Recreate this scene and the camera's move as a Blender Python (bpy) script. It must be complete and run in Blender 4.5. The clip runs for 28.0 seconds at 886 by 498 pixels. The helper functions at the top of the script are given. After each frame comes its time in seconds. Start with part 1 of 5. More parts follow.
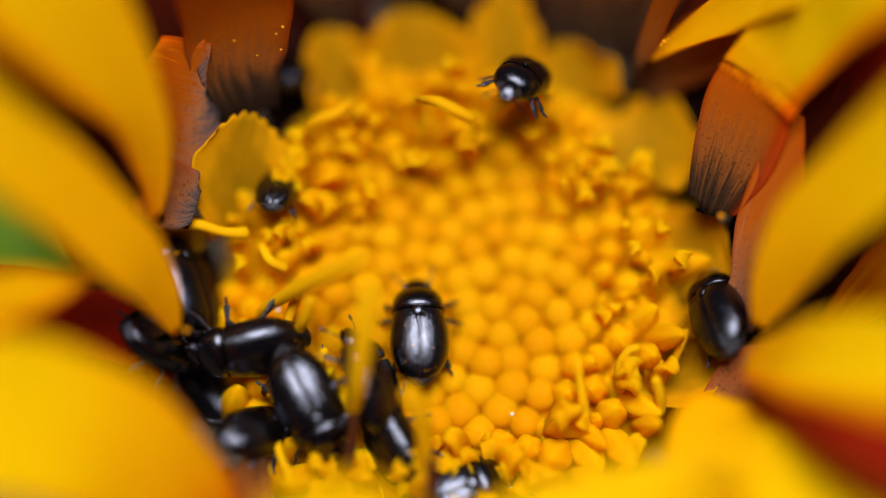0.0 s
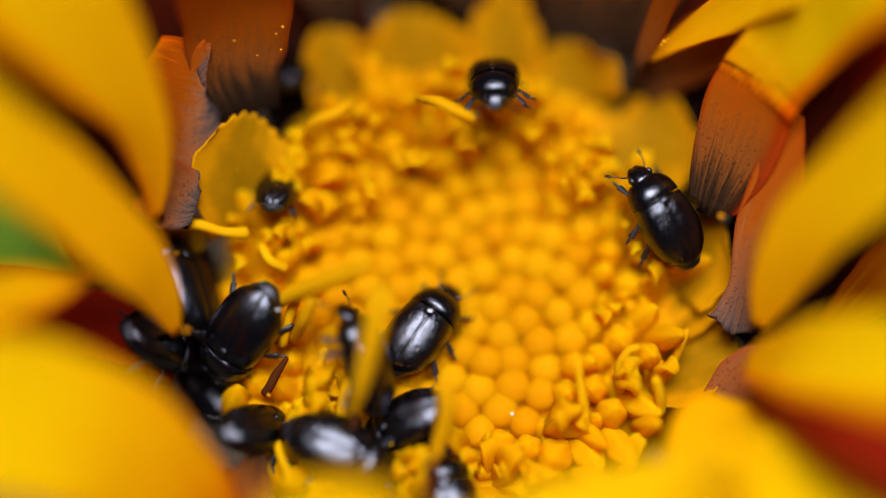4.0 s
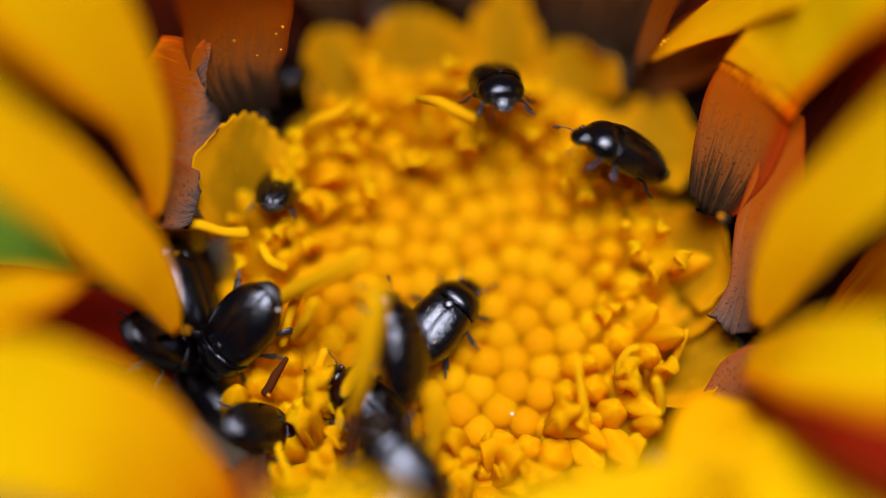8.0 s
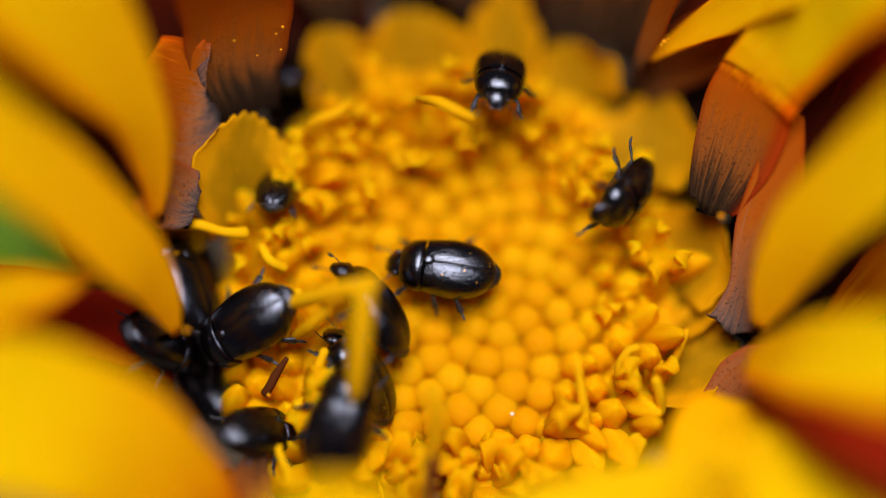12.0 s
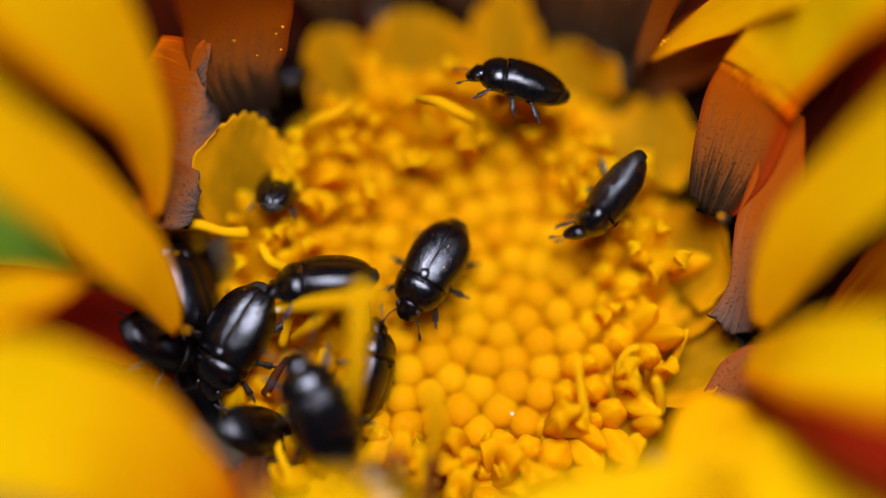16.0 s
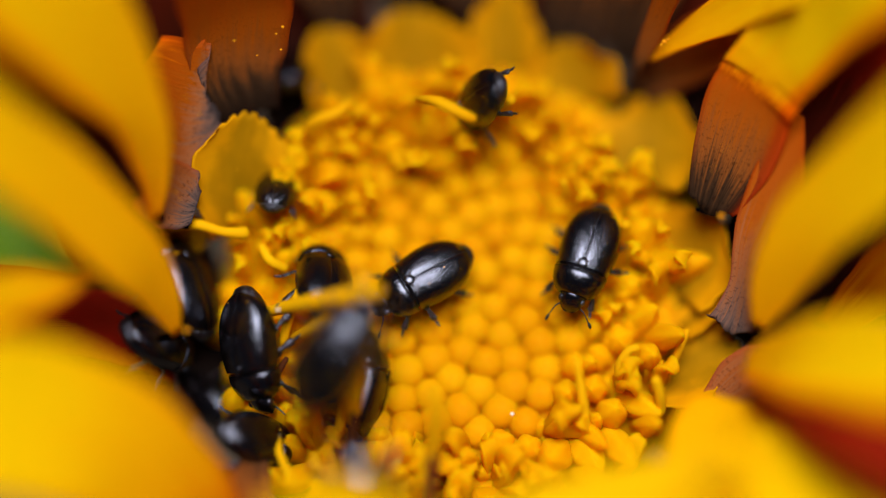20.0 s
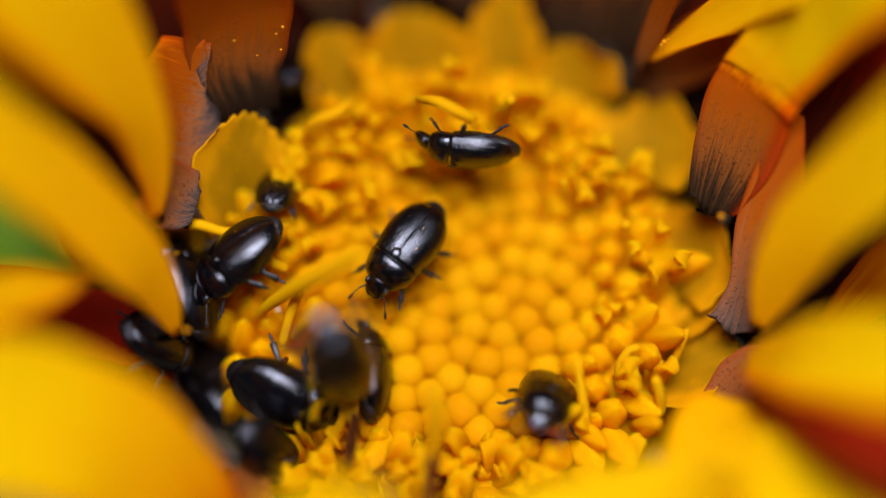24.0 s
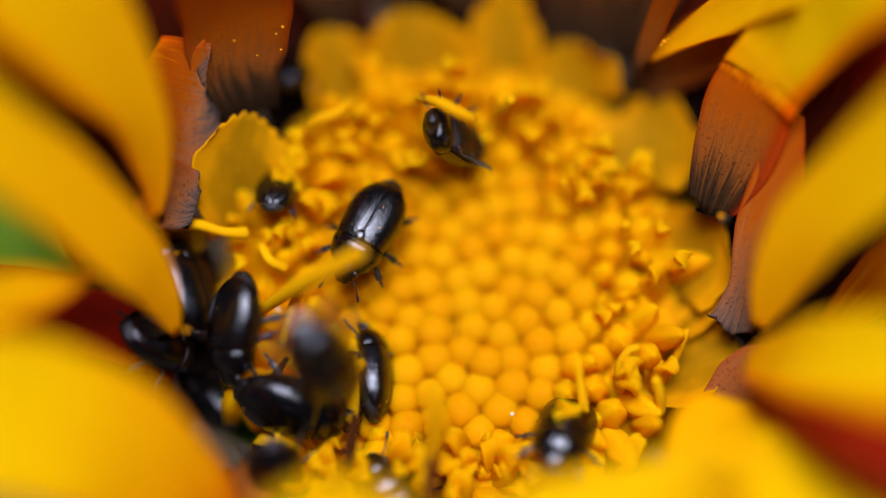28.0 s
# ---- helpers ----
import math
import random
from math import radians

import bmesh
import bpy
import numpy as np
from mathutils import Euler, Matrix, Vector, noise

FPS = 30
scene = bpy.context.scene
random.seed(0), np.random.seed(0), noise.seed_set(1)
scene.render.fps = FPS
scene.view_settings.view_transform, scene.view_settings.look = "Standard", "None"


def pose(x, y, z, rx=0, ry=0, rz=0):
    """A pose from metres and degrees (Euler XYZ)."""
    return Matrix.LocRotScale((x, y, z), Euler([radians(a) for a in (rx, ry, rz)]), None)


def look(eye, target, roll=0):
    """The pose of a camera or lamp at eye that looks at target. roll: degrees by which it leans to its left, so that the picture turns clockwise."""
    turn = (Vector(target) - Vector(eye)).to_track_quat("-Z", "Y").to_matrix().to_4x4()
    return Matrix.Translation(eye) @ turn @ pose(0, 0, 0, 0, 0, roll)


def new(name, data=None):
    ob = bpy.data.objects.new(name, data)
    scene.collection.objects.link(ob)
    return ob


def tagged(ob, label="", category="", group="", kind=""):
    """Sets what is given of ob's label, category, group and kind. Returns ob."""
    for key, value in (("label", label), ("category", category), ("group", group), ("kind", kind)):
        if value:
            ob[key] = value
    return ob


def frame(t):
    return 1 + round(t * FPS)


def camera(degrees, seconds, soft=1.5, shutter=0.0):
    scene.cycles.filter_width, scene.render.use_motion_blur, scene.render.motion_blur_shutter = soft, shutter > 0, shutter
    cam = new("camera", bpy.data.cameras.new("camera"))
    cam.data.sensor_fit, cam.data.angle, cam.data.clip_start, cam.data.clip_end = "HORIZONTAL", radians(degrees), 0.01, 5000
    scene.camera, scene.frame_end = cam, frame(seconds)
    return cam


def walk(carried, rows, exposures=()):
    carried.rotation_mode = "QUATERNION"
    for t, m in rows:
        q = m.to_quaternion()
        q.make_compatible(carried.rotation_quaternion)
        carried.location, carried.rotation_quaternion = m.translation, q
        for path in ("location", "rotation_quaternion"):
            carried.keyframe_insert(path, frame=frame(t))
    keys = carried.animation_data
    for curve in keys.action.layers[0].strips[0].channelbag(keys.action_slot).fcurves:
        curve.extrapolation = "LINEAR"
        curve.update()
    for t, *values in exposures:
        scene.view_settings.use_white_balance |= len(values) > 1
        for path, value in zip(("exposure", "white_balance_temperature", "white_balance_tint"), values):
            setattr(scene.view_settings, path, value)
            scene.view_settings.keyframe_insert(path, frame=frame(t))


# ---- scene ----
S = 0.001          # the place is laid out in millimetres


def at(x, y, z, rx=0, ry=0, rz=0):
    """A pose from millimetres and degrees."""
    return pose(x * S, y * S, z * S, rx, ry, rz)


# ---- camera: a macro lens on a stand, looking down into the flower head ----
cam = camera(20, 28.0, soft=0.9)
EYE, AIM = (0.0, -17.460 * S, 47.971 * S), (0.0, 0.0, 0.0)
cam.data.dof.use_dof = True
cam.data.dof.focus_distance = 50.42 * S
cam.data.dof.aperture_fstop = 9.0
walk(cam, [(0.0, look(EYE, AIM)), (28.0, look(EYE, AIM))], [(0.0, -0.32), (28.0, -0.32)])

# ---- light: a bright hazy sky and a softened sun high up ----
world = bpy.data.worlds.new("sky")
scene.world = world
world.use_nodes = True
wn = world.node_tree
sky = wn.nodes.new("ShaderNodeTexSky")
sky.sky_type = "NISHITA"
sky.sun_disc = False
SUN_UP, SUN_ROUND = radians(82), radians(8)
sky.sun_elevation, sky.sun_rotation = SUN_UP, SUN_ROUND
sky.air_density, sky.dust_density = 1.0, 0.6
wn.links.new(sky.outputs[0], wn.nodes["Background"].inputs[0])
wn.nodes["Background"].inputs[1].default_value = 0.013
sun = new("sun", bpy.data.lights.new("sun", "SUN"))
sun.data.energy, sun.data.angle, sun.data.color = 6.0, radians(34), (1.0, 0.97, 0.98)
sun_dir = Vector((math.sin(SUN_ROUND) * math.cos(SUN_UP), math.cos(SUN_ROUND) * math.cos(SUN_UP), math.sin(SUN_UP)))
sun.matrix_world = look(sun_dir, (0, 0, 0))


# ---- materials ----
class Nodes:
    def __init__(self, name):
        self.m = bpy.data.materials.new(name)
        self.m.use_nodes = True
        self.t = self.m.node_tree
        self.b = self.t.nodes["Principled BSDF"]
        self.out = self.t.nodes["Material Output"]

    def add(self, kind, **inputs):
        n = self.t.nodes.new("ShaderNode" + kind)
        for key, value in inputs.items():
            self.put(value, n.inputs[key.replace("_", " ")])
        return n

    def put(self, value, socket):
        if hasattr(value, "is_output"):
            self.t.links.new(value, socket)
        else:
            socket.default_value = value

    def coords(self, which, scale=(1, 1, 1)):
        c = self.add("TexCoord")
        return self.add("Mapping", Vector=c.outputs[which], Scale=scale).outputs[0]

    def noise(self, vector, scale, detail=3.0, rough=0.55):
        return self.add("TexNoise", Vector=vector, Scale=scale, Detail=detail, Roughness=rough).outputs[0]

    def ramp(self, value, stops):
        n = self.add("ValToRGB", Fac=value)
        while len(n.color_ramp.elements) < len(stops):
            n.color_ramp.elements.new(0.5)
        for e, (p, c) in zip(n.color_ramp.elements, stops):
            e.position, e.color = p, (*c, 1) if len(c) == 3 else c
        return n.outputs[0]

    def mix(self, fac, a, b, how="MIX"):
        n = self.add("MixRGB", Fac=fac, Color1=a, Color2=b)
        n.blend_type = how
        return n.outputs[0]

    def sums(self, a, b, how="ADD"):
        n = self.t.nodes.new("ShaderNodeMath")
        n.operation = how
        self.put(a, n.inputs[0]), self.put(b, n.inputs[1])
        return n.outputs[0]

    def finish(self, colour, rough, bump=None, depth=20e-6, strength=0.6, see_through=0.0, coat=0.0, spec=0.5):
        self.put(colour, self.b.inputs["Base Color"])
        self.put(rough, self.b.inputs["Roughness"])
        self.b.inputs["Specular IOR Level"].default_value = spec
        self.b.inputs["Coat Weight"].default_value = coat
        self.b.inputs["Coat Roughness"].default_value = 0.12
        if bump is not None:
            bp = self.add("Bump", Strength=strength, Distance=depth, Height=bump)
            self.t.links.new(bp.outputs[0], self.b.inputs["Normal"])
        if see_through:
            tr = self.add("BsdfTranslucent", Color=self.mix(1.0, colour, rgba(1.0, 0.66, 0.25), "MULTIPLY"))
            mx = self.add("MixShader", Fac=see_through)
            self.t.links.new(self.b.outputs[0], mx.inputs[1])
            self.t.links.new(tr.outputs[0], mx.inputs[2])
            self.t.links.new(mx.outputs[0], self.out.inputs[0])
        return self.m


def rgba(r, g, b):
    return (r, g, b, 1.0)


def petal_skin(name, foot):
    """Ray petal: sooty or waxy foot, rust-brown lower half with fine dark streaks, clear yellow blade with orange margins."""
    n = Nodes(name)
    uv = n.add("TexCoord").outputs["UV"]
    sep = n.add("SeparateXYZ", Vector=uv)
    u, v = sep.outputs[0], sep.outputs[1]
    streak = n.noise(n.coords("UV", (11, 1.3, 1)), 4.0, 5.0, 0.7)
    wide = n.noise(n.coords("UV", (3, 2.0, 1)), 2.0, 2.0)
    speck = n.noise(n.coords("Object", (1, 1, 1)), 14000.0, 2.0, 0.7)
    band = n.noise(n.coords("UV", (10, 1.3, 1)), 3.0, 3.0, 0.6)
    along = n.sums(v, n.sums(n.sums(streak, 0.5, "SUBTRACT"), 0.34, "MULTIPLY"), "ADD")
    along = n.sums(along, n.sums(n.sums(band, 0.5, "SUBTRACT"), 0.26, "MULTIPLY"), "ADD")
    along = n.sums(along, n.sums(n.sums(wide, 0.5, "SUBTRACT"), 0.10, "MULTIPLY"), "ADD")
    col = n.ramp(along, [(0.00, foot[0]), (0.10, foot[1]), (0.20, foot[2]), (0.33, (0.450, 0.098, 0.004)),
                         (0.50, (0.480, 0.085, 0.002)), (0.60, (0.800, 0.200, 0.001)), (0.72, (0.930, 0.410, 0.001)), (0.86, (0.930, 0.480, 0.001)), (1.0, (0.920, 0.590, 0.001))])
    dots = n.ramp(speck, [(0.56, (1, 1, 1)), (0.66, (0.35, 0.33, 0.34))])
    lower = n.ramp(v, [(0.12, (0.8, 0.8, 0.8)), (0.45, (0, 0, 0))])
    col = n.mix(lower, col, dots, "MULTIPLY")
    edge = n.sums(n.sums(u, 0.5, "SUBTRACT"), 2.0, "MULTIPLY")
    edge = n.sums(edge, edge, "MULTIPLY")
    edge = n.sums(edge, n.sums(n.sums(wide, 0.5, "SUBTRACT"), 0.9, "MULTIPLY"), "ADD")
    edge = n.sums(edge, 0.36, "MULTIPLY")
    rim = n.ramp(edge, [(0.24, (0, 0, 0)), (0.44, (0.8, 0.8, 0.8))])
    col = n.mix(rim, col, n.mix(1.0, col, rgba(1.0, 0.42, 0.3), "MULTIPLY"))
    red = n.ramp(edge, [(0.38, (0, 0, 0)), (0.95, (0.9, 0.9, 0.9))])
    col = n.mix(red, col, rgba(0.60, 0.045, 0.001))
    ridge = n.sums(streak, n.sums(speck, 0.4, "MULTIPLY"), "ADD")
    rough = n.ramp(v, [(0.1, (0.62, 0.62, 0.62)), (0.7, (0.46, 0.46, 0.46))])
    skin = n.finish(col, rough, ridge, 40e-6, 0.5, 0.3, spec=0.01)
    n.put(n.ramp(v, [(0.06, (0.04, 0.04, 0.04)), (0.34, (0.06, 0.06, 0.06)), (0.5, (0.012, 0.012, 0.012))]), n.b.inputs["Specular IOR Level"])
    return skin


def petal_back():
    """Outer petals: wine brown with the shade of the gaps painted in, darker toward the disc."""
    n = Nodes("petal_back")
    v = n.add("SeparateXYZ", Vector=n.add("TexCoord").outputs["UV"]).outputs[1]
    streak = n.noise(n.coords("UV", (14, 1.5, 1)), 4.0, 4.0)
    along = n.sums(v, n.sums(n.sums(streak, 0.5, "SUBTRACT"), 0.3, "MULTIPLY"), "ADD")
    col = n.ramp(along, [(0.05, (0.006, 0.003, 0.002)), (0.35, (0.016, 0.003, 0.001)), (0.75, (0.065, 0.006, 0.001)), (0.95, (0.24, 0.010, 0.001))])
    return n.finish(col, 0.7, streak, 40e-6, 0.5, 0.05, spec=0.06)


def lobe_skin():
    """Crenate lobes of the rim: yellow edge, olive middle."""
    n = Nodes("lobe_skin")
    sep = n.add("SeparateXYZ", Vector=n.add("TexCoord").outputs["UV"])
    u, v = sep.outputs[0], sep.outputs[1]
    wide = n.noise(n.coords("UV", (3, 2, 1)), 2.0, 3.0)
    c = n.sums(n.sums(u, 0.5, "SUBTRACT"), 2.0, "MULTIPLY")
    c = n.sums(c, c, "MULTIPLY")
    c = n.sums(n.sums(c, n.sums(v, 0.35, "MULTIPLY"), "ADD"), n.sums(n.sums(wide, 0.5, "SUBTRACT"), 0.8, "MULTIPLY"), "ADD")
    col = n.ramp(c, [(0.0, (0.31, 0.155, 0.002)), (0.3, (0.42, 0.195, 0.002)), (0.7, (0.70, 0.31, 0.002))])
    fine = n.noise(n.coords("Object"), 9000.0, 3.0)
    return n.finish(col, 0.55, fine, 25e-6, 0.4, 0.2, spec=0.015)


def flesh(name, a, b, rough=0.5, scale=6000.0, see_through=0.15, depth=20e-6, coat=0.0, glow=0.0):
    """Soft plant tissue that varies from a to b, piece by piece and in blotches."""
    n = Nodes(name)
    ob = n.coords("Object")
    blot = n.noise(ob, 700.0, 2.0)
    fine = n.noise(ob, scale, 3.0)
    rnd = n.add("ObjectInfo").outputs["Random"]
    f = n.sums(n.sums(blot, 0.6, "MULTIPLY"), n.sums(n.sums(fine, 0.25, "MULTIPLY"), n.sums(rnd, 0.35, "MULTIPLY"), "ADD"), "ADD")
    col = n.ramp(f, [(0.3, a), (0.85, b)])
    n.b.inputs["Subsurface Weight"].default_value = glow
    n.b.inputs["Subsurface Radius"].default_value = (1.0, 0.35, 0.03)
    n.b.inputs["Subsurface Scale"].default_value = 0.5 * S
    return n.finish(col, rough, fine, depth, 0.5, see_through, coat, spec=0.01)


def shell(name, base, rough, depth, coat, pits=26000.0):
    """Beetle cuticle: black, polished, finely pitted, with a trace of brown."""
    n = Nodes(name)
    ob = n.coords("Object")
    v = n.add("TexVoronoi", Vector=ob, Scale=pits)
    hole = n.ramp(v.outputs["Distance"], [(0.15, (0, 0, 0)), (0.5, (1, 1, 1))])
    blot = n.noise(ob, 1500.0, 3.0)
    col = n.ramp(blot, [(0.35, base), (0.62, base), (0.8, (base[0] * 8, base[1] * 4, base[2] * 2))])
    hair = n.noise(n.coords("Object", (5000, 26000, 26000)), 1.0, 3.0, 0.6)
    hole = n.sums(hole, n.sums(hair, 1.9, "MULTIPLY"), "ADD")
    dust = n.noise(ob, 9000.0, 5.0, 0.7)
    r = n.ramp(dust, [(0.38, (rough, rough, rough)), (0.66, (rough + 0.07,) * 3)])
    n.b.inputs["Specular Tint"].default_value = rgba(0.76, 0.80, 1.0)
    return n.finish(col, r, hole, depth, 0.8, 0, coat, spec=1.0)


M = dict(petal_skin=petal_skin("petal_skin", ((0.016, 0.008, 0.004), (0.055, 0.025, 0.011), (0.300, 0.085, 0.014))),
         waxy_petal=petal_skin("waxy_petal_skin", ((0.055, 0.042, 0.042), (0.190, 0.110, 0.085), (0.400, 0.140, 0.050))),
         petal_back=petal_back(), lobe_skin=lobe_skin(),
         bud=flesh("bud_skin", (0.70, 0.275, 0.001), (0.82, 0.40, 0.002), 0.5, see_through=0.15, glow=0.4),
         floret=flesh("floret_skin", (0.92, 0.41, 0.001), (0.97, 0.54, 0.002), 0.5, see_through=0.4, glow=0.4),
         tube=flesh("tube_skin", (0.84, 0.30, 0.001), (0.92, 0.42, 0.002), 0.5, see_through=0.2, glow=0.6),
         shut=flesh("shut_floret_skin", (0.88, 0.36, 0.001), (0.95, 0.50, 0.002), 0.5, see_through=0.25, glow=0.5),
         style=flesh("style_skin", (0.82, 0.38, 0.002), (0.90, 0.50, 0.003), 0.45, see_through=0.2),
         stalk=flesh("stalk_skin", (0.040, 0.012, 0.004), (0.085, 0.022, 0.006), 0.6, see_through=0.0),
         pollen=flesh("pollen_skin", (0.75, 0.24, 0.004), (0.86, 0.38, 0.01), 0.6, see_through=0.0),
         white=flesh("white_speck", (0.7, 0.68, 0.6), (0.85, 0.83, 0.78), 0.5, see_through=0.0),
         green=flesh("green_skin", (0.03, 0.10, 0.003), (0.15, 0.28, 0.015), 0.45, 2500.0, 0.2),
         soil=flesh("soil_skin", (0.03, 0.022, 0.015), (0.075, 0.055, 0.038), 0.9, 60.0, 0.0, 4e-3),
         wing=shell("wing_case_shell", (0.0016, 0.0010, 0.0009), 0.17, 4.2e-6, 0.0, 24000.0),
         chest=shell("chest_shell", (0.0016, 0.0009, 0.0008), 0.16, 2.6e-6, 0.0, 28000.0),
         belly=shell("belly_shell", (0.004, 0.0018, 0.0012), 0.30, 12e-6, 0.0),
         limb=shell("limb_shell", (0.008, 0.0032, 0.0016), 0.30, 6e-6, 0.0, 60000.0),
         eye=shell("eye_shell", (0.006, 0.005, 0.006), 0.15, 4e-6, 0.4, 90000.0))


# ---- mesh helpers (all in millimetres) ----
def mesh_of(name, bm, material, smooth=True, sharp=0):
    bmesh.ops.recalc_face_normals(bm, faces=bm.faces)
    me = bpy.data.meshes.new(name)
    bm.transform(Matrix.Scale(S, 4))
    bm.to_mesh(me)
    bm.free()
    me.materials.append(M[material])
    if sharp:
        me.set_sharp_from_angle(angle=radians(sharp))
    elif smooth:
        me.polygons.foreach_set("use_smooth", [True] * len(me.polygons))
    return me


def put(name, me, parent, m=None, label=""):
    """Links a mesh as one object under a thing or a part, at the pose m in its parent's space."""
    ob = new(name, me)
    ob.parent = parent
    if m is not None:
        ob.matrix_basis = m
    if label:
        ob["label"] = label
    return ob


def part(name, bm, material, parent, label="", m=None, smooth=True):
    return put(name, mesh_of(name, bm, material, smooth), parent, m, label)


def smooth_line(pts, n):
    """n + 1 places along a smooth line through the places given; each place is a tuple of numbers."""
    p = [np.array(q, float) for q in pts]
    p = [2 * p[0] - p[1]] + p + [2 * p[-1] - p[-2]]
    out, last = [], len(pts) - 1
    for i in range(n + 1):
        f = i / n * last
        k = min(int(f), last - 1)
        t = f - k
        a, b, c, d = p[k:k + 4]
        out.append(0.5 * (2 * b + (c - a) * t + (2 * a - 5 * b + 4 * c - d) * t * t + (3 * b - a - 3 * c + d) * t ** 3))
    return out


def blade(pts, face, cup, v0, v1, seed=0, blunt=False, crenate=0.0, thick=0.09, nl=26, nw=14, ripple=0.05, blush=(0.0, 0.0)):
    """A petal: a cupped, ridged, slightly wavy sheet with thickness along a smooth line of (x, y, z, width); blush: how far red spreads in from each margin."""
    rng = random.Random(seed)
    line = smooth_line(pts, nl)
    bm = bmesh.new()
    uvl = bm.loops.layers.uv.new("UVMap")
    ph = [rng.uniform(0, 6.28) for _ in range(6)]
    top, bot, uvs = [], [], {}
    for i, q in enumerate(line):
        a, b = line[max(i - 1, 0)], line[min(i + 1, nl)]
        tan = Vector((b - a)[:3]).normalized()
        nor = Vector(face)
        side = tan.cross(nor).normalized()
        nor = side.cross(tan).normalized()
        c, w, f = Vector(q[:3]), max(q[3], 0.02), i / nl
        rt, rb = [], []
        for j in range(nw + 1):
            e = 2 * j / nw - 1
            edge = 1 + 0.03 * math.sin(9 * f + ph[0] + e) + 0.02 * math.sin(23 * f + ph[1] * (1 if e > 0 else 2))
            lift = cup * w * e * e + ripple * w * (0.25 * math.sin(4.5 * f + ph[2] + 2.0 * e) * abs(e) + 0.10 * math.cos(e * 11 + ph[3]) * (1 - abs(e)))
            p = c + side * (e * w / 2 * edge) + nor * lift
            if blunt and i == 0:
                p -= tan * (0.07 * math.sin(e * 4 + ph[4]) + 0.025 * math.sin(e * 17 + ph[5]) - 0.10 * e * e)
            if crenate and f > 0.6:
                g = (f - 0.6) / 0.4
                p += tan * (g * crenate * (abs(math.sin(e * 11 + ph[4])) - 0.5 + 0.5 * math.sin(e * 3 + ph[5])) - tan.length * 0.55 * w * g * e * e * 0.5)
            rt.append(bm.verts.new(p + nor * thick / 2))
            rb.append(bm.verts.new(p - nor * thick / 2))
            uvs[rt[-1]] = uvs[rb[-1]] = (-blush[0] + (1 + blush[0] + blush[1]) * j / nw, v0 + (v1 - v0) * f)
        top.append(rt)
        bot.append(rb)
    fs = []
    for i in range(nl):
        for j in range(nw):
            fs.append(bm.faces.new((top[i][j], top[i][j + 1], top[i + 1][j + 1], top[i + 1][j])))
            fs.append(bm.faces.new((bot[i][j], bot[i + 1][j], bot[i + 1][j + 1], bot[i][j + 1])))
        fs.append(bm.faces.new((top[i][0], top[i + 1][0], bot[i + 1][0], bot[i][0])))
        fs.append(bm.faces.new((top[i][nw], bot[i][nw], bot[i + 1][nw], top[i + 1][nw])))
    for j in range(nw):
        fs.append(bm.faces.new((top[0][j], bot[0][j], bot[0][j + 1], top[0][j + 1])))
        fs.append(bm.faces.new((top[nl][j], top[nl][j + 1], bot[nl][j + 1], bot[nl][j])))
    for f in fs:
        for lo in f.loops:
            lo[uvl].uv = uvs[lo.vert]
    return bm


def tube(pts, sides=8, n=10, bm=None, flat=1.0):
    """A round, tapering rod along a smooth line of (x, y, z, radius), with closed rounded ends."""
    bm = bm or bmesh.new()
    line = smooth_line(pts, n)
    rings, up = [], Vector((0.3, 0.2, 1))
    for i, q in enumerate(line):
        a, b = line[max(i - 1, 0)], line[min(i + 1, n)]
        tan = Vector((b - a)[:3]).normalized()
        s = tan.cross(up).normalized()
        t = s.cross(tan)
        r = max(q[3], 0.004)
        rings.append([bm.verts.new(Vector(q[:3]) + (s * math.cos(k * 2 * math.pi / sides) + t * flat * math.sin(k * 2 * math.pi / sides)) * r) for k in range(sides)])
    for a, b in zip(rings, rings[1:]):
        for k in range(sides):
            bm.faces.new((a[k], a[(k + 1) % sides], b[(k + 1) % sides], b[k]))
    for ring, end, into in ((rings[0], line[0], line[1]), (rings[-1], line[-1], line[-2])):
        tip = bm.verts.new(Vector(end[:3]) + (Vector(end[:3]) - Vector(into[:3])).normalized() * end[3] * 0.7)
        for k in range(sides):
            bm.faces.new((ring[k], ring[(k + 1) % sides], tip))
    return bm


def turned(profile, sides=12, lobes=0, depth=0.0):
    """A body turned about z from (radius, height) pairs, with shallow lengthwise grooves."""
    bm = bmesh.new()
    rings = []
    for r, z in profile:
        if r < 1e-4:
            rings.append([bm.verts.new((0, 0, z))])
        else:
            rings.append([bm.verts.new((r * (1 - depth * (0.5 + 0.5 * math.cos(lobes * a))) * math.cos(a), r * (1 - depth * (0.5 + 0.5 * math.cos(lobes * a))) * math.sin(a), z))
                          for a in (k * 2 * math.pi / sides for k in range(sides))])
    for a, b in zip(rings, rings[1:]):
        for k in range(sides):
            q = (k + 1) % sides
            if len(a) == 1:
                bm.faces.new((a[0], b[k], b[q]))
            elif len(b) == 1:
                bm.faces.new((a[k], a[q], b[0]))
            else:
                bm.faces.new((a[k], a[q], b[q], b[k]))
    return bm


def ball(x, y, z, rx, ry, rz, u=12, v=8):
    bm = bmesh.new()
    bmesh.ops.create_uvsphere(bm, u_segments=u, v_segments=v, radius=1)
    bm.transform(Matrix.Translation((x, y, z)) @ Matrix.Diagonal((rx, ry, rz, 1)))
    return bm


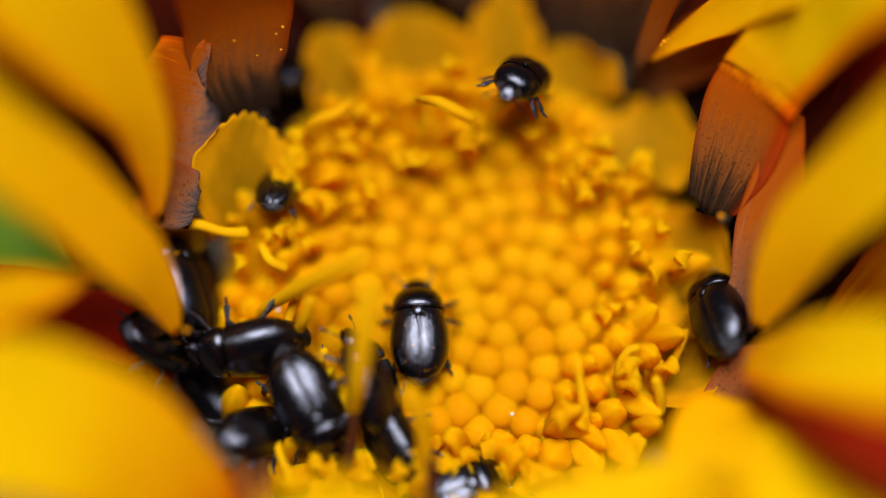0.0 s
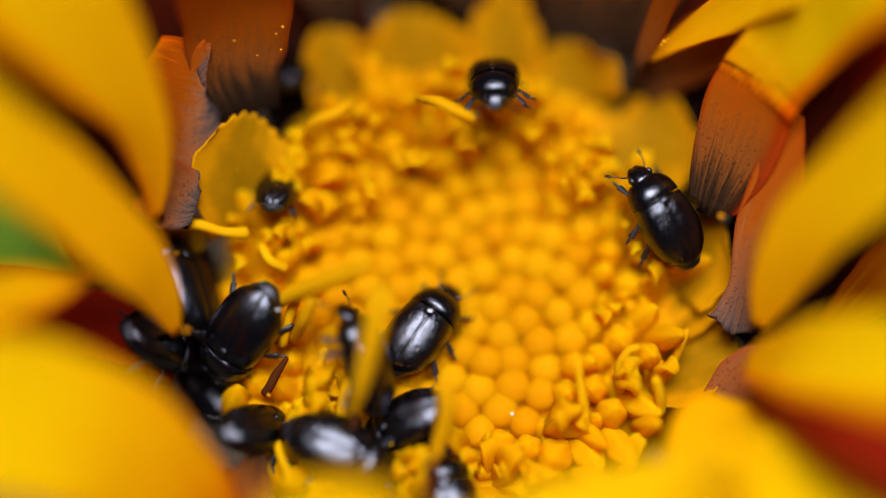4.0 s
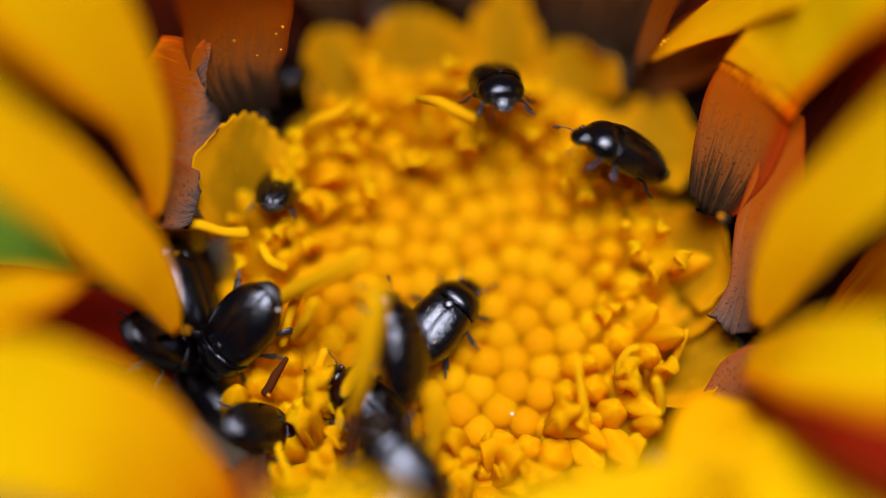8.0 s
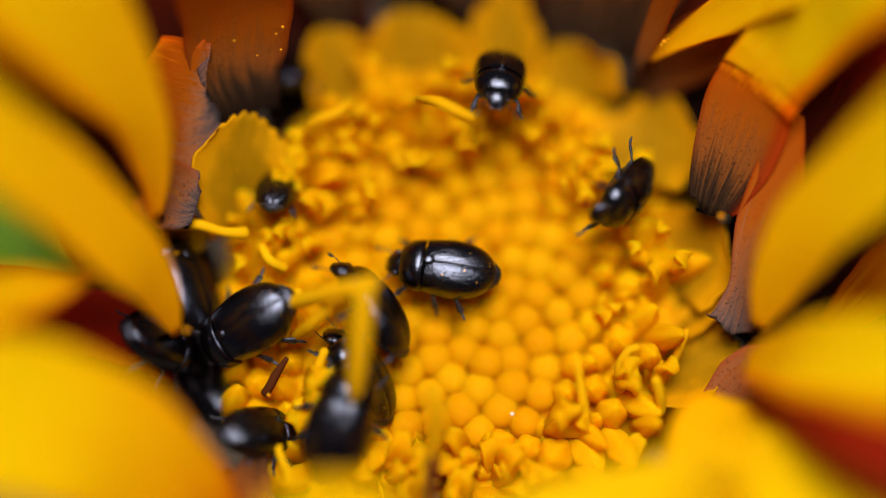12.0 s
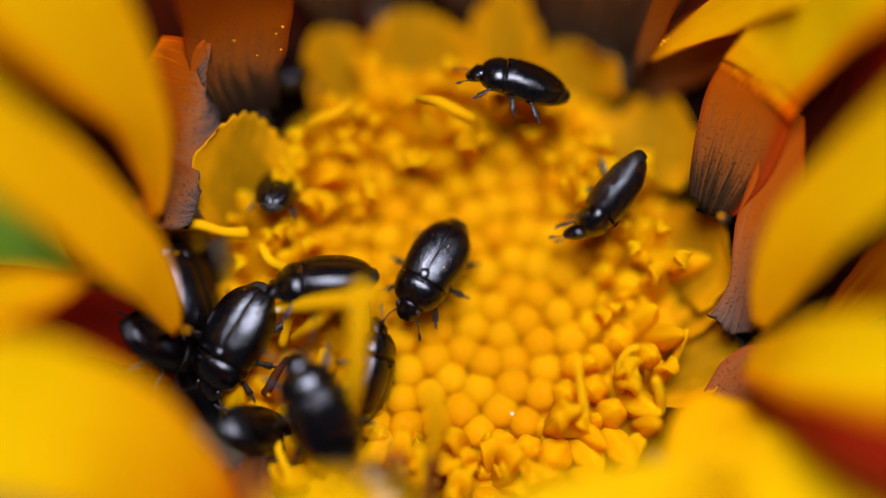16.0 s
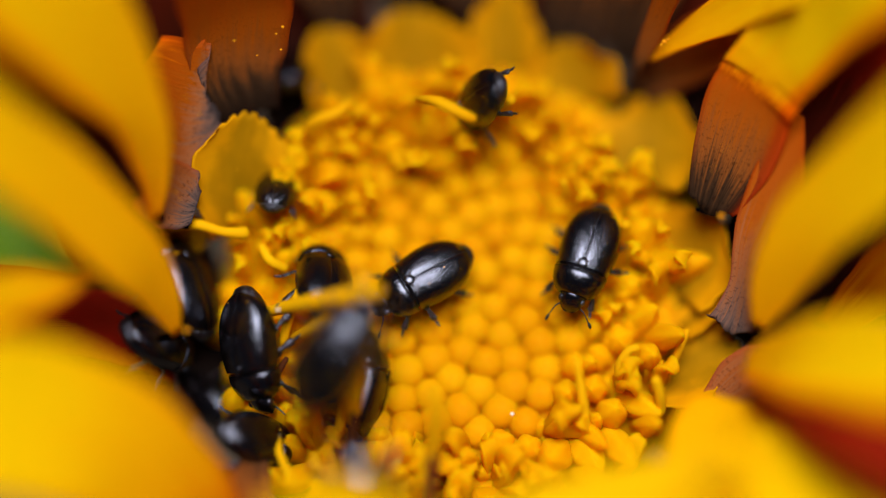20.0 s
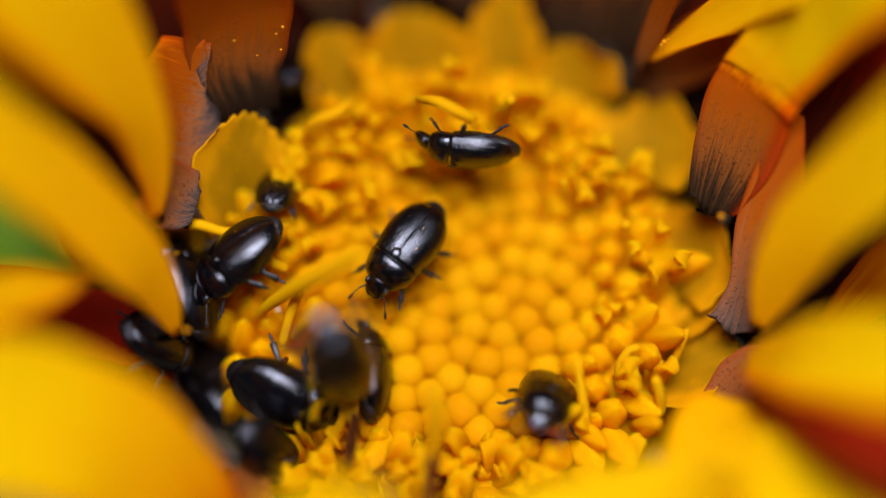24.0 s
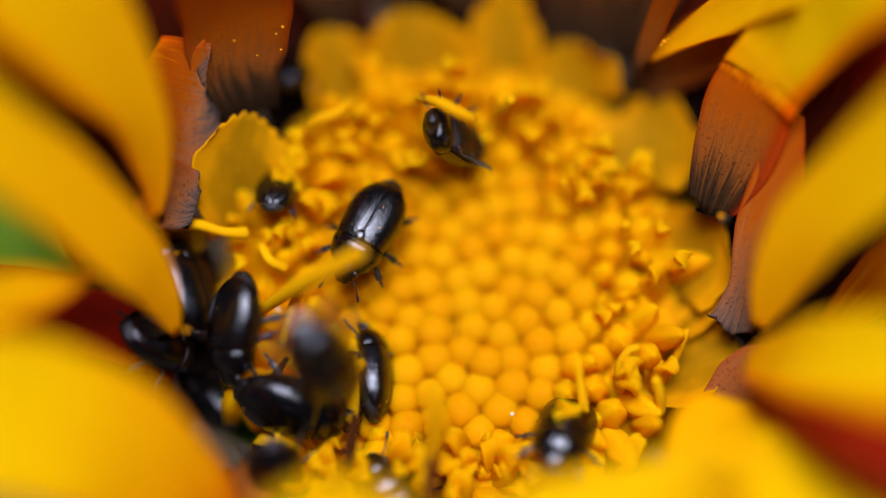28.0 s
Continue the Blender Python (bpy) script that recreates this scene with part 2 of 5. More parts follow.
# ---- ground and surroundings ----
def soil():
    bm = bmesh.new()
    rng = random.Random(5)
    rad = [0, 15, 30, 50, 80, 120, 200, 400, 1000, 4000, 20000, 200000, 2000000]
    rings = [[bm.verts.new((0, 0, -90))]]
    for r in rad[1:]:
        rings.append([bm.verts.new((r * math.cos(a), r * math.sin(a), -90 + (rng.uniform(-3, 3) if r < 500 else 0))) for a in (k * math.pi / 18 for k in range(36))])
    for a, b in zip(rings, rings[1:]):
        for k in range(36):
            q = (k + 1) % 36
            bm.faces.new((a[0], b[k], b[q]) if len(a) == 1 else (a[k], b[k], b[q], a[q]))
    ob = new("ground", mesh_of("ground", bm, "soil"))
    return tagged(ob, "dark crumbly garden soil under the flower", "ground", kind="structure")


soil()

# ---- the flower head ----
DISC = (0.45, -0.35)
BASE = (0.45, -0.35, -90.0)
flower = new("flower")
flower.matrix_basis = at(*BASE)
tagged(flower, "orange and yellow daisy with rust-brown petal bases and a golden disc", "flower")
HOME = at(*BASE).inverted()


def height(x, y):
    """Height of the disc's surface: a shallow bowl, leaning a little toward the lens."""
    r = math.hypot(x - DISC[0], y - DISC[1]) / 5.4
    return -0.55 + 0.3 * min(r, 1.12) ** 2 + 0.09 * (y - DISC[1])


def grow(name, bm, material, label="", smooth=True):
    return part(name, bm, material, flower, label, HOME, smooth)


def sway(pts, material, label, rows):
    """A stamen on its own foot, and the rows by which it is pushed about: (seconds, turn in the view plane, tilt back)."""
    foot = Vector(pts[0][:3])
    ob = part("stamen", tube([(*(Vector(q[:3]) - foot), q[3]) for q in pts], 12, 12), material, flower, label, HOME @ at(*foot))
    axis, flat = Vector((0, -0.342, 0.940)), Vector((1, 0, 0))
    return ob, [(t, HOME @ at(*foot) @ Matrix.Rotation(radians(a), 4, axis) @ Matrix.Rotation(radians(b), 4, flat)) for t, a, b in rows]


def stem_and_cup():
    cx, cy = DISC
    grow("stem", tube([(cx, cy, -90, 1.9), (cx + 1.5, cy + 2, -60, 1.8), (cx + 0.6, cy + 1, -30, 1.7), (cx, cy, -6, 2.2)], 16, 24), "green", "green round stem")
    bm = turned([(0.01, -7), (2.2, -6.6), (4.0, -4.8), (4.9, -3.0), (5.1, -1.7), (4.8, -1.05), (4.2, -0.82), (3.0, -0.85), (1.5, -0.95), (0, -1.0)], 40)
    for q in bm.verts:
        if q.co.z > -2:
            q.co.z += 0.09 * q.co.y
    bm.transform(Matrix.Translation((cx, cy, 0)))
    grow("receptacle", bm, "tube", "orange fleshy base of the disc")
    for k in range(14):
        a = k * 2 * math.pi / 14
        d = Vector((math.cos(a), math.sin(a), 0))
        pts = [(*(Vector((cx, cy, -6.8)) + d * 1.9), 1.2), (*(Vector((cx, cy, -4.7)) + d * 4.4), 2.1), (*(Vector((cx, cy, -2.9)) + d * 5.6), 1.6), (*(Vector((cx, cy, -1.9)) + d * 6.0), 0.3)]
        grow("bract", blade(pts, tuple(-d + Vector((0, 0, 0.6))), 0.15, 0, 1, k, nl=10, nw=6), "green", "green pointed bract")


stem_and_cup()

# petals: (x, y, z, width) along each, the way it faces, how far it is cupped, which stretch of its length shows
# back petals fill the gaps; their near-black colour paints the shade there
grow("back_petal", blade([(5.95, -1.35, -1.77, 1.88), (7.15, 0.43, -0.48, 2.67), (8.01, 2.04, 1.38, 3.18), (9.00, 3.26, 3.32, 3.31)], (-0.29, -0.24, 0.93), 0.1, 0, 1, 0), "petal_back", "back petal, wine brown darkened by painted gap shade")
grow("back_petal", blade([(6.45, -0.81, -1.89, 1.89), (7.71, -0.46, -1.45, 2.35), (9.01, -0.11, -0.68, 2.56), (10.66, 0.09, 0.46, 2.51)], (-0.29, -0.24, 0.93), 0.1, 0, 1, 1), "petal_back", "back petal, wine brown darkened by painted gap shade")
grow("back_petal", blade([(-5.31, -0.97, -1.42, 1.87), (-6.32, 0.43, -0.48, 2.67), (-7.28, 2.17, 0.79, 2.98), (-8.07, 3.89, 3.01, 3.12)], (0.29, -0.24, 0.93), 0.1, 0, 1, 2), "petal_back", "back petal, wine brown darkened by painted gap shade")
grow("back_petal", blade([(-4.89, 1.75, -0.96, 1.89), (-5.45, 3.51, 0.00, 2.58), (-5.95, 4.71, 1.29, 3.01), (-6.28, 5.78, 2.74, 3.18)], (0.29, -0.24, 0.93), 0.1, 0, 1, 3), "petal_back", "back petal, wine brown darkened by painted gap shade")
grow("back_petal", blade([(-4.94, -2.78, -1.86, 2.33), (-6.20, -1.97, -1.35, 2.56), (-7.62, -1.61, -0.59, 2.30), (-9.50, -1.60, 0.48, 2.25)], (0.19, -0.15, 0.97), 0.1, 0, 1, 4), "petal_back", "back petal, wine brown darkened by painted gap shade")
grow("back_petal", blade([(-2.69, 3.09, -1.43, 2.16), (-2.93, 4.67, -0.85, 2.76), (-3.03, 5.85, 0.00, 3.10), (-3.09, 6.84, 1.43, 3.04)], (0.10, -0.34, 0.94), 0.1, 0, 1, 5), "petal_back", "back petal, wine brown darkened by painted gap shade")
grow("back_petal", blade([(1.17, 4.24, -1.65, 2.43), (1.23, 5.38, -1.24, 3.16), (1.28, 6.54, -0.60, 3.63), (1.38, 7.53, 0.61, 3.58)], (0.00, -0.34, 0.94), 0.1, 0, 1, 6), "petal_back", "back petal, wine brown darkened by painted gap shade")
grow("back_petal", blade([(4.72, 2.71, -1.14, 2.15), (5.13, 3.91, -0.60, 2.62), (5.61, 5.03, 0.34, 3.07), (6.21, 6.28, 1.75, 3.25)], (-0.10, -0.34, 0.94), 0.1, 0, 1, 7), "petal_back", "back petal, wine brown darkened by painted gap shade")
grow("back_petal", blade([(-3.42, -5.20, -0.83, 2.25), (-4.05, -5.97, -0.47, 2.67), (-4.69, -7.21, 0.57, 2.81)], (0.00, 0.11, 0.99), 0.1, 0, 1, 8), "petal_back", "back petal, wine brown darkened by painted gap shade")
grow("back_petal", blade([(4.66, -4.19, -0.25, 2.24), (6.07, -4.82, -0.05, 2.67), (7.52, -5.89, 1.05, 2.81)], (0.00, 0.11, 0.99), 0.1, 0, 1, 9), "petal_back", "back petal, wine brown darkened by painted gap shade")
grow("back_petal", blade([(0.62, -5.55, -0.32, 3.34), (0.72, -6.77, 0.09, 3.28), (0.80, -8.42, 1.19, 2.96)], (0.00, 0.26, 0.97), 0.1, 0, 1, 10), "petal_back", "back petal, wine brown darkened by painted gap shade")
grow("ray_petal", blade([(-2.05, 4.78, -0.28, 0.17), (-2.28, 5.43, 0.06, 1.07), (-2.46, 6.10, 0.84, 1.77), (-2.57, 6.70, 2.44, 1.95)], (0.15, -0.51, 0.85), 0.15, 0.0, 0.24, 11), "petal_skin")
grow("ray_petal", blade([(0.79, 5.15, -0.36, 0.24), (0.64, 5.63, -0.08, 0.95), (0.43, 6.34, 0.61, 1.78), (0.19, 7.11, 2.16, 1.97)], (0.00, -0.52, 0.85), 0.15, 0.0, 0.24, 12), "petal_skin")
grow("ray_petal", blade([(-0.77, 5.51, -0.66, 0.72), (-0.87, 6.25, -0.28, 1.44), (-0.94, 6.93, 0.50, 1.79), (-0.98, 7.52, 1.88, 1.98)], (0.00, -0.52, 0.85), 0.15, 0.0, 0.24, 13), "petal_skin")
grow("ray_petal", blade([(2.69, 4.62, -0.34, 1.31), (2.92, 5.32, 0.02, 1.78), (3.24, 6.05, 0.93, 2.23), (3.51, 6.81, 2.48, 2.41)], (-0.10, -0.52, 0.85), 0.12, 0.0, 0.26, 14), "petal_skin")
grow("ray_petal", blade([(3.87, 4.25, -0.26, 0.71), (4.07, 4.85, 0.17, 1.06), (4.40, 5.74, 1.03, 1.52), (4.78, 6.70, 2.44, 1.84)], (-0.19, -0.51, 0.84), 0.12, 0.0, 0.22, 15), "petal_skin")
grow("ray_petal", blade([(4.08, 3.59, -0.18, 0.71), (4.65, 3.95, 0.16, 1.06), (5.40, 4.21, 1.00, 1.28), (6.21, 4.33, 2.11, 1.36)], (-0.18, -0.66, 0.73), 0.15, 0.1, 0.42, 16), "petal_skin")
grow("ray_petal", blade([(4.23, 3.74, 1.04, 0.12), (4.94, 4.00, 1.56, 0.50), (5.82, 4.11, 2.45, 0.95), (6.99, 4.21, 3.87, 1.21)], (-0.09, -0.01, 1.00), 0.2, 0.66, 0.95, 17), "petal_skin")
grow("ray_petal", blade([(3.99, 3.63, 0.82, 0.12), (4.17, 3.94, 1.25, 0.39), (4.42, 4.36, 2.04, 0.50), (4.70, 4.76, 3.26, 0.62)], (-0.45, -0.30, 0.84), 0.1, 0.12, 0.4, 63), "petal_skin")
grow("ray_petal", blade([(-4.01, 2.61, 0.66, 1.34), (-4.23, 3.45, 1.29, 1.90), (-4.20, 4.20, 2.41, 2.21), (-4.18, 4.82, 4.34, 2.24)], (0.23, -0.58, 0.78), 0.14, -0.06, 0.62, 18, blunt=True), "petal_skin")
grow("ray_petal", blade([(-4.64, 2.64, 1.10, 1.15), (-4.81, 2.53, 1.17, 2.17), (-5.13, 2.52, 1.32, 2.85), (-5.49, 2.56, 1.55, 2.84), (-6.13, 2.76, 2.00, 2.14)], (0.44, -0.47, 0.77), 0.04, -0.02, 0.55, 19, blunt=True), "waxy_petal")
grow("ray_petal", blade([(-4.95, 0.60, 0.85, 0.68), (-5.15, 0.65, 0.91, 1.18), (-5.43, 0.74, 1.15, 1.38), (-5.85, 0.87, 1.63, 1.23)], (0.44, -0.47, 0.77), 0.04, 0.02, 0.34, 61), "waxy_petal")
grow("ray_petal", blade([(5.37, 0.54, 0.65, 0.98), (5.74, 1.33, 1.05, 1.58), (6.02, 1.99, 1.50, 1.77), (6.21, 2.43, 1.87, 1.83), (6.30, 2.57, 2.03, 1.84), (6.40, 2.68, 2.18, 1.86), (6.51, 2.83, 2.39, 1.86), (6.75, 3.05, 2.74, 1.85), (7.31, 3.40, 3.61, 1.91), (8.00, 3.69, 4.78, 2.04), (9.01, 4.02, 5.96, 2.11)], (-0.24, -0.19, 0.95), 0.11, 0.03, 1.3, 20, blunt=True, nl=50, blush=(0, 0.2)), "petal_skin")
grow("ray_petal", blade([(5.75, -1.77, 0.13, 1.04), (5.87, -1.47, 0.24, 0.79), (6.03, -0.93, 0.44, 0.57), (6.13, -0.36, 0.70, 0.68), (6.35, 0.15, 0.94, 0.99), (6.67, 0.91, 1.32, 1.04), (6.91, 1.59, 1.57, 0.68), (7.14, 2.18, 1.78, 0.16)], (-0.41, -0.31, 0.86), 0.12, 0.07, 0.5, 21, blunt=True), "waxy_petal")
grow("ray_petal", blade([(-5.71, 0.16, 1.37, 0.19), (-5.69, 0.82, 2.25, 0.69), (-5.94, 1.61, 3.49, 1.30), (-6.94, 2.53, 5.21, 2.52), (-8.13, 3.40, 6.80, 2.99)], (0.33, -0.23, 0.92), 0.08, 0.64, 0.96, 23, blush=(0.12, 0)), "petal_skin")
grow("ray_petal", blade([(-5.29, -2.00, 0.58, 0.19), (-5.56, -1.47, 1.52, 0.87), (-6.04, -1.03, 2.53, 1.37), (-7.14, -0.30, 3.97, 1.70), (-8.17, 0.15, 5.09, 1.77), (-9.34, 0.66, 6.23, 1.74)], (0.28, -0.10, 0.95), 0.08, 0.68, 0.95, 24), "petal_skin")
grow("ray_petal", blade([(-6.79, -1.27, 1.91, 0.13), (-7.29, -1.61, 2.43, 0.56), (-7.93, -2.02, 3.13, 0.94), (-8.94, -2.70, 4.37, 1.16)], (0.27, -0.01, 0.96), 0.06, 0.7, 0.95, 25, blush=(0.15, 0)), "petal_skin")
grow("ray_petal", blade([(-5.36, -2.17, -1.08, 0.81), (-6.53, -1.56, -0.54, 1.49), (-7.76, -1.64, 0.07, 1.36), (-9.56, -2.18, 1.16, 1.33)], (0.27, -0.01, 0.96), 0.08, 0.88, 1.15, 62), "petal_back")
grow("ray_petal", blade([(-3.97, -6.28, -0.34, 0.89), (-4.98, -5.58, 1.30, 2.16), (-6.39, -4.92, 2.92, 3.04), (-8.58, -4.83, 4.44, 3.25)], (0.23, -0.01, 0.97), 0.08, 0.5, 1.08, 26), "petal_skin")
grow("ray_petal", blade([(6.23, -1.96, 0.92, 0.25), (6.41, -1.50, 1.61, 0.88), (6.73, -0.97, 2.45, 1.35), (7.29, -0.48, 3.37, 1.61), (8.39, 0.16, 4.77, 1.91), (9.53, 0.87, 6.20, 1.95)], (-0.14, -0.01, 0.99), 0.08, 0.72, 1.02, 27), "petal_skin")
grow("ray_petal", blade([(7.94, -1.48, -0.97, 0.58), (8.41, -1.15, 0.22, 1.02), (8.82, -1.02, 1.54, 1.33), (9.56, -1.12, 3.42, 1.60)], (-0.28, -0.06, 0.96), 0.08, 0.58, 0.74, 28), "petal_skin")
grow("ray_petal", blade([(6.42, -3.18, -0.52, 0.68), (7.47, -3.82, -0.11, 0.90), (8.56, -4.40, 0.53, 1.21), (9.90, -4.98, 1.38, 1.40)], (-0.18, 0.03, 0.98), 0.08, 0.42, 0.58, 29), "petal_skin")
grow("ray_petal", blade([(5.93, -2.84, 1.13, 0.49), (6.28, -2.99, 1.82, 1.13), (6.78, -3.24, 2.68, 1.60), (7.79, -3.62, 3.61, 2.00), (9.32, -4.13, 4.70, 2.19)], (-0.14, -0.01, 0.99), 0.1, 0.74, 1.1, 30, blush=(0, 0.22)), "petal_skin")
grow("ray_petal", blade([(5.99, -3.49, 0.68, 1.44), (5.72, -4.18, 1.17, 2.84), (6.03, -5.14, 1.67, 3.97), (6.47, -6.36, 2.18, 4.74), (6.88, -7.83, 2.93, 4.92)], (-0.18, 0.07, 0.98), 0.06, 0.8, 1.1, 31, blush=(0.06, 0)), "petal_skin")
grow("ray_petal", blade([(5.46, -5.29, 2.36, 1.16), (4.15, -5.87, 2.47, 1.79), (2.57, -6.53, 2.55, 2.35), (1.15, -7.37, 2.67, 2.54), (-0.09, -8.44, 2.92, 2.60)], (0.00, 0.11, 0.99), 0.08, 0.9, 1.1, 32), "petal_skin")
grow("ray_petal", blade([(-1.86, -5.70, 3.28, 0.61), (-1.86, -6.13, 3.55, 1.85), (-1.86, -6.95, 4.31, 2.80), (-1.89, -8.33, 5.51, 3.18)], (0.00, 0.11, 0.99), 0.08, 0.85, 1.1, 33), "petal_skin")
grow("ray_petal", blade([(-3.68, -4.08, -0.31, 0.22), (-3.77, -4.66, -0.21, 0.71), (-3.97, -5.55, 0.11, 1.21), (-4.27, -6.66, 0.56, 1.52)], (0.28, -0.06, 0.96), 0.1, 0.06, 0.36, 34, blunt=True), "petal_skin")
# narrow blade added for the red band below the right petal's margin
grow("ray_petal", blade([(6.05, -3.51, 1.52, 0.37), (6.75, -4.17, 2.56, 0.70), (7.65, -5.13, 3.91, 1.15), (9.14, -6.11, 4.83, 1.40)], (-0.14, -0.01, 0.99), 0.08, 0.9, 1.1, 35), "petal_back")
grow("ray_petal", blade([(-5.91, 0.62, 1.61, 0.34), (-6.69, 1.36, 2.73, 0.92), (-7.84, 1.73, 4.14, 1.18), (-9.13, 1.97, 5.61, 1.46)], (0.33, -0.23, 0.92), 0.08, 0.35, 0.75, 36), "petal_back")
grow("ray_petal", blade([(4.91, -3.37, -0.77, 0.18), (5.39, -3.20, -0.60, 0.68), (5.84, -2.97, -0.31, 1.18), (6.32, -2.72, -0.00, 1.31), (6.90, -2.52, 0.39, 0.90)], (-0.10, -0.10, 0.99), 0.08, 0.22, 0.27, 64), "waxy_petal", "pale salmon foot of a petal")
grow("rim_lobe", blade([(-0.58, 3.95, -0.69, 2.39), (-0.58, 4.64, -0.34, 2.80), (-0.62, 5.34, 0.03, 2.26)], (0.09, -0.44, 0.89), 0.3, 0, 1, 37, crenate=0.12, nl=16, nw=30), "lobe_skin", "yellow crenate lobe with an olive middle")
grow("rim_lobe", blade([(-4.09, 0.66, -0.47, 1.74), (-4.15, 1.53, 0.38, 2.19), (-3.85, 2.48, 1.04, 1.60)], (0.40, -0.20, 0.89), 0.12, 0, 1, 38, crenate=0.12, nl=16, nw=30), "lobe_skin", "yellow crenate lobe with an olive middle")
grow("rim_lobe", blade([(-2.12, 3.46, -0.73, 1.31), (-2.30, 4.30, -0.32, 1.50), (-2.42, 4.94, 0.02, 1.07)], (0.24, -0.38, 0.89), 0.3, 0, 1, 39, crenate=0.12, nl=16, nw=30), "lobe_skin", "yellow crenate lobe with an olive middle")
grow("rim_lobe", blade([(1.38, 4.19, -0.64, 1.43), (1.32, 5.05, -0.25, 1.43), (1.44, 5.79, 0.14, 0.71)], (-0.07, -0.44, 0.89), 0.3, 0, 1, 40, crenate=0.12, nl=16, nw=30), "lobe_skin", "yellow crenate lobe with an olive middle")
grow("rim_lobe", blade([(2.93, 3.45, -0.75, 2.02), (2.69, 4.21, -0.40, 2.02), (2.56, 4.69, -0.09, 1.07)], (-0.20, -0.40, 0.89), 0.3, 0, 1, 41, crenate=0.12, nl=16, nw=30), "lobe_skin", "yellow crenate lobe with an olive middle")
grow("rim_lobe", blade([(3.94, 1.70, -0.52, 2.23), (4.41, 2.72, -0.47, 2.36), (4.57, 3.55, -0.17, 0.94)], (-0.35, -0.28, 0.89), 0.14, 0, 1, 42, crenate=0.12, nl=16, nw=30), "lobe_skin", "yellow crenate lobe with an olive middle")
grow("rim_lobe", blade([(4.62, -0.38, -0.96, 2.33), (5.14, 0.19, -0.65, 2.56), (5.48, 0.88, -0.08, 1.39)], (-0.44, -0.06, 0.89), 0.14, 0, 1, 43, crenate=0.12, nl=16, nw=30), "lobe_skin", "yellow crenate lobe with an olive middle")
grow("rim_lobe", blade([(4.40, -2.28, -1.12, 2.08), (5.19, -2.13, -0.85, 2.30), (6.05, -1.99, -0.59, 1.37)], (-0.42, 0.16, 0.89), 0.14, 0, 1, 44, crenate=0.12, nl=16, nw=30), "lobe_skin", "yellow crenate lobe with an olive middle")
grow("rim_lobe", blade([(-5.01, 0.07, -0.49, 1.27), (-5.36, 0.28, -0.22, 1.04), (-5.74, 0.40, 0.02, 0.58)], (0.44, -0.05, 0.89), 0.3, 0, 1, 45, crenate=0.12, nl=16, nw=30), "lobe_skin", "yellow crenate lobe with an olive middle")
grow("rim_lobe", blade([(4.77, -1.11, -1.00, 1.39), (5.39, -0.72, -0.69, 1.50), (5.86, -0.33, -0.40, 0.81)], (-0.45, 0.03, 0.89), 0.14, 0, 1, 46, crenate=0.12, nl=16, nw=30), "lobe_skin", "yellow crenate lobe with an olive middle")

# claws by which the petals stand on the receptacle: top, foot, width
def claw(top, foot, width):
    grow("petal_claw", blade([(*top, width), (*(0.5 * (Vector(top) + Vector(foot))), width * 0.8), (*foot, width * 0.6)], (0.2, 0.9, 0.3), 0.05, 0, 0.3, 5, nl=6, nw=4), "petal_back")


claw((5.95, -1.33, -1.81), (6.24, -0.54, -4.24), 0.60)
claw((6.46, -0.79, -1.94), (6.77, 0.02, -4.36), 0.60)
claw((-5.32, -0.95, -1.46), (-5.58, -0.14, -3.88), 0.60)
claw((-4.90, 1.76, -1.01), (-5.13, 2.70, -3.38), 0.60)
claw((-4.95, -2.77, -1.91), (-5.19, -2.05, -4.36), 0.60)
claw((-2.69, 3.11, -1.48), (-2.82, 4.09, -3.83), 0.60)
claw((1.17, 4.26, -1.70), (1.22, 5.28, -4.04), 0.60)
claw((4.73, 2.73, -1.19), (4.96, 3.70, -3.55), 0.60)
claw((-3.42, -5.18, -0.88), (-3.60, -4.56, -3.36), 0.60)
claw((4.67, -4.18, -0.30), (4.91, -3.50, -2.76), 0.60)
claw((0.62, -5.54, -0.37), (0.66, -4.93, -2.86), 0.60)
claw((-2.05, 4.80, -0.33), (-2.15, 5.87, -2.65), 0.25)
claw((0.79, 5.18, -0.40), (0.83, 6.26, -2.72), 0.25)
claw((-0.77, 5.53, -0.70), (-0.81, 6.62, -3.02), 0.43)
claw((2.69, 4.64, -0.39), (2.82, 5.71, -2.71), 0.60)
claw((3.87, 4.27, -0.31), (4.06, 5.32, -2.64), 0.43)
claw((4.08, 3.61, -0.23), (4.28, 4.64, -2.57), 0.42)
claw((4.23, 3.76, 1.00), (4.44, 4.81, -1.34), 0.25)
claw((-4.09, 2.61, 0.58), (-4.29, 3.60, -1.77), 0.60)
claw((-4.96, 1.41, 0.76), (-5.16, 2.36, -1.64), 0.39)
claw((-5.29, 0.24, 0.70), (-5.50, 1.19, -1.70), 0.37)
claw((5.38, 0.56, 0.57), (5.65, 1.46, -1.81), 0.59)
claw((5.87, -1.77, 0.05), (6.17, -0.97, -2.38), 0.50)
claw((-5.66, 0.21, 1.30), (-5.94, 1.11, -1.09), 0.25)
claw((-5.30, -1.99, 0.50), (-5.57, -1.19, -1.92), 0.25)
claw((-5.19, -2.24, -1.02), (-5.40, -1.31, -3.46), 0.48)
claw((-3.37, -6.53, -0.51), (-3.54, -5.96, -3.02), 0.60)
claw((6.23, -1.93, 0.84), (6.56, -1.13, -1.58), 0.25)
claw((7.94, -1.47, -1.01), (8.34, -0.68, -3.44), 0.35)
claw((6.43, -3.17, -0.57), (6.75, -2.44, -3.02), 0.41)
claw((4.90, -5.99, 6.28), (5.19, -5.31, 3.81), 0.60)
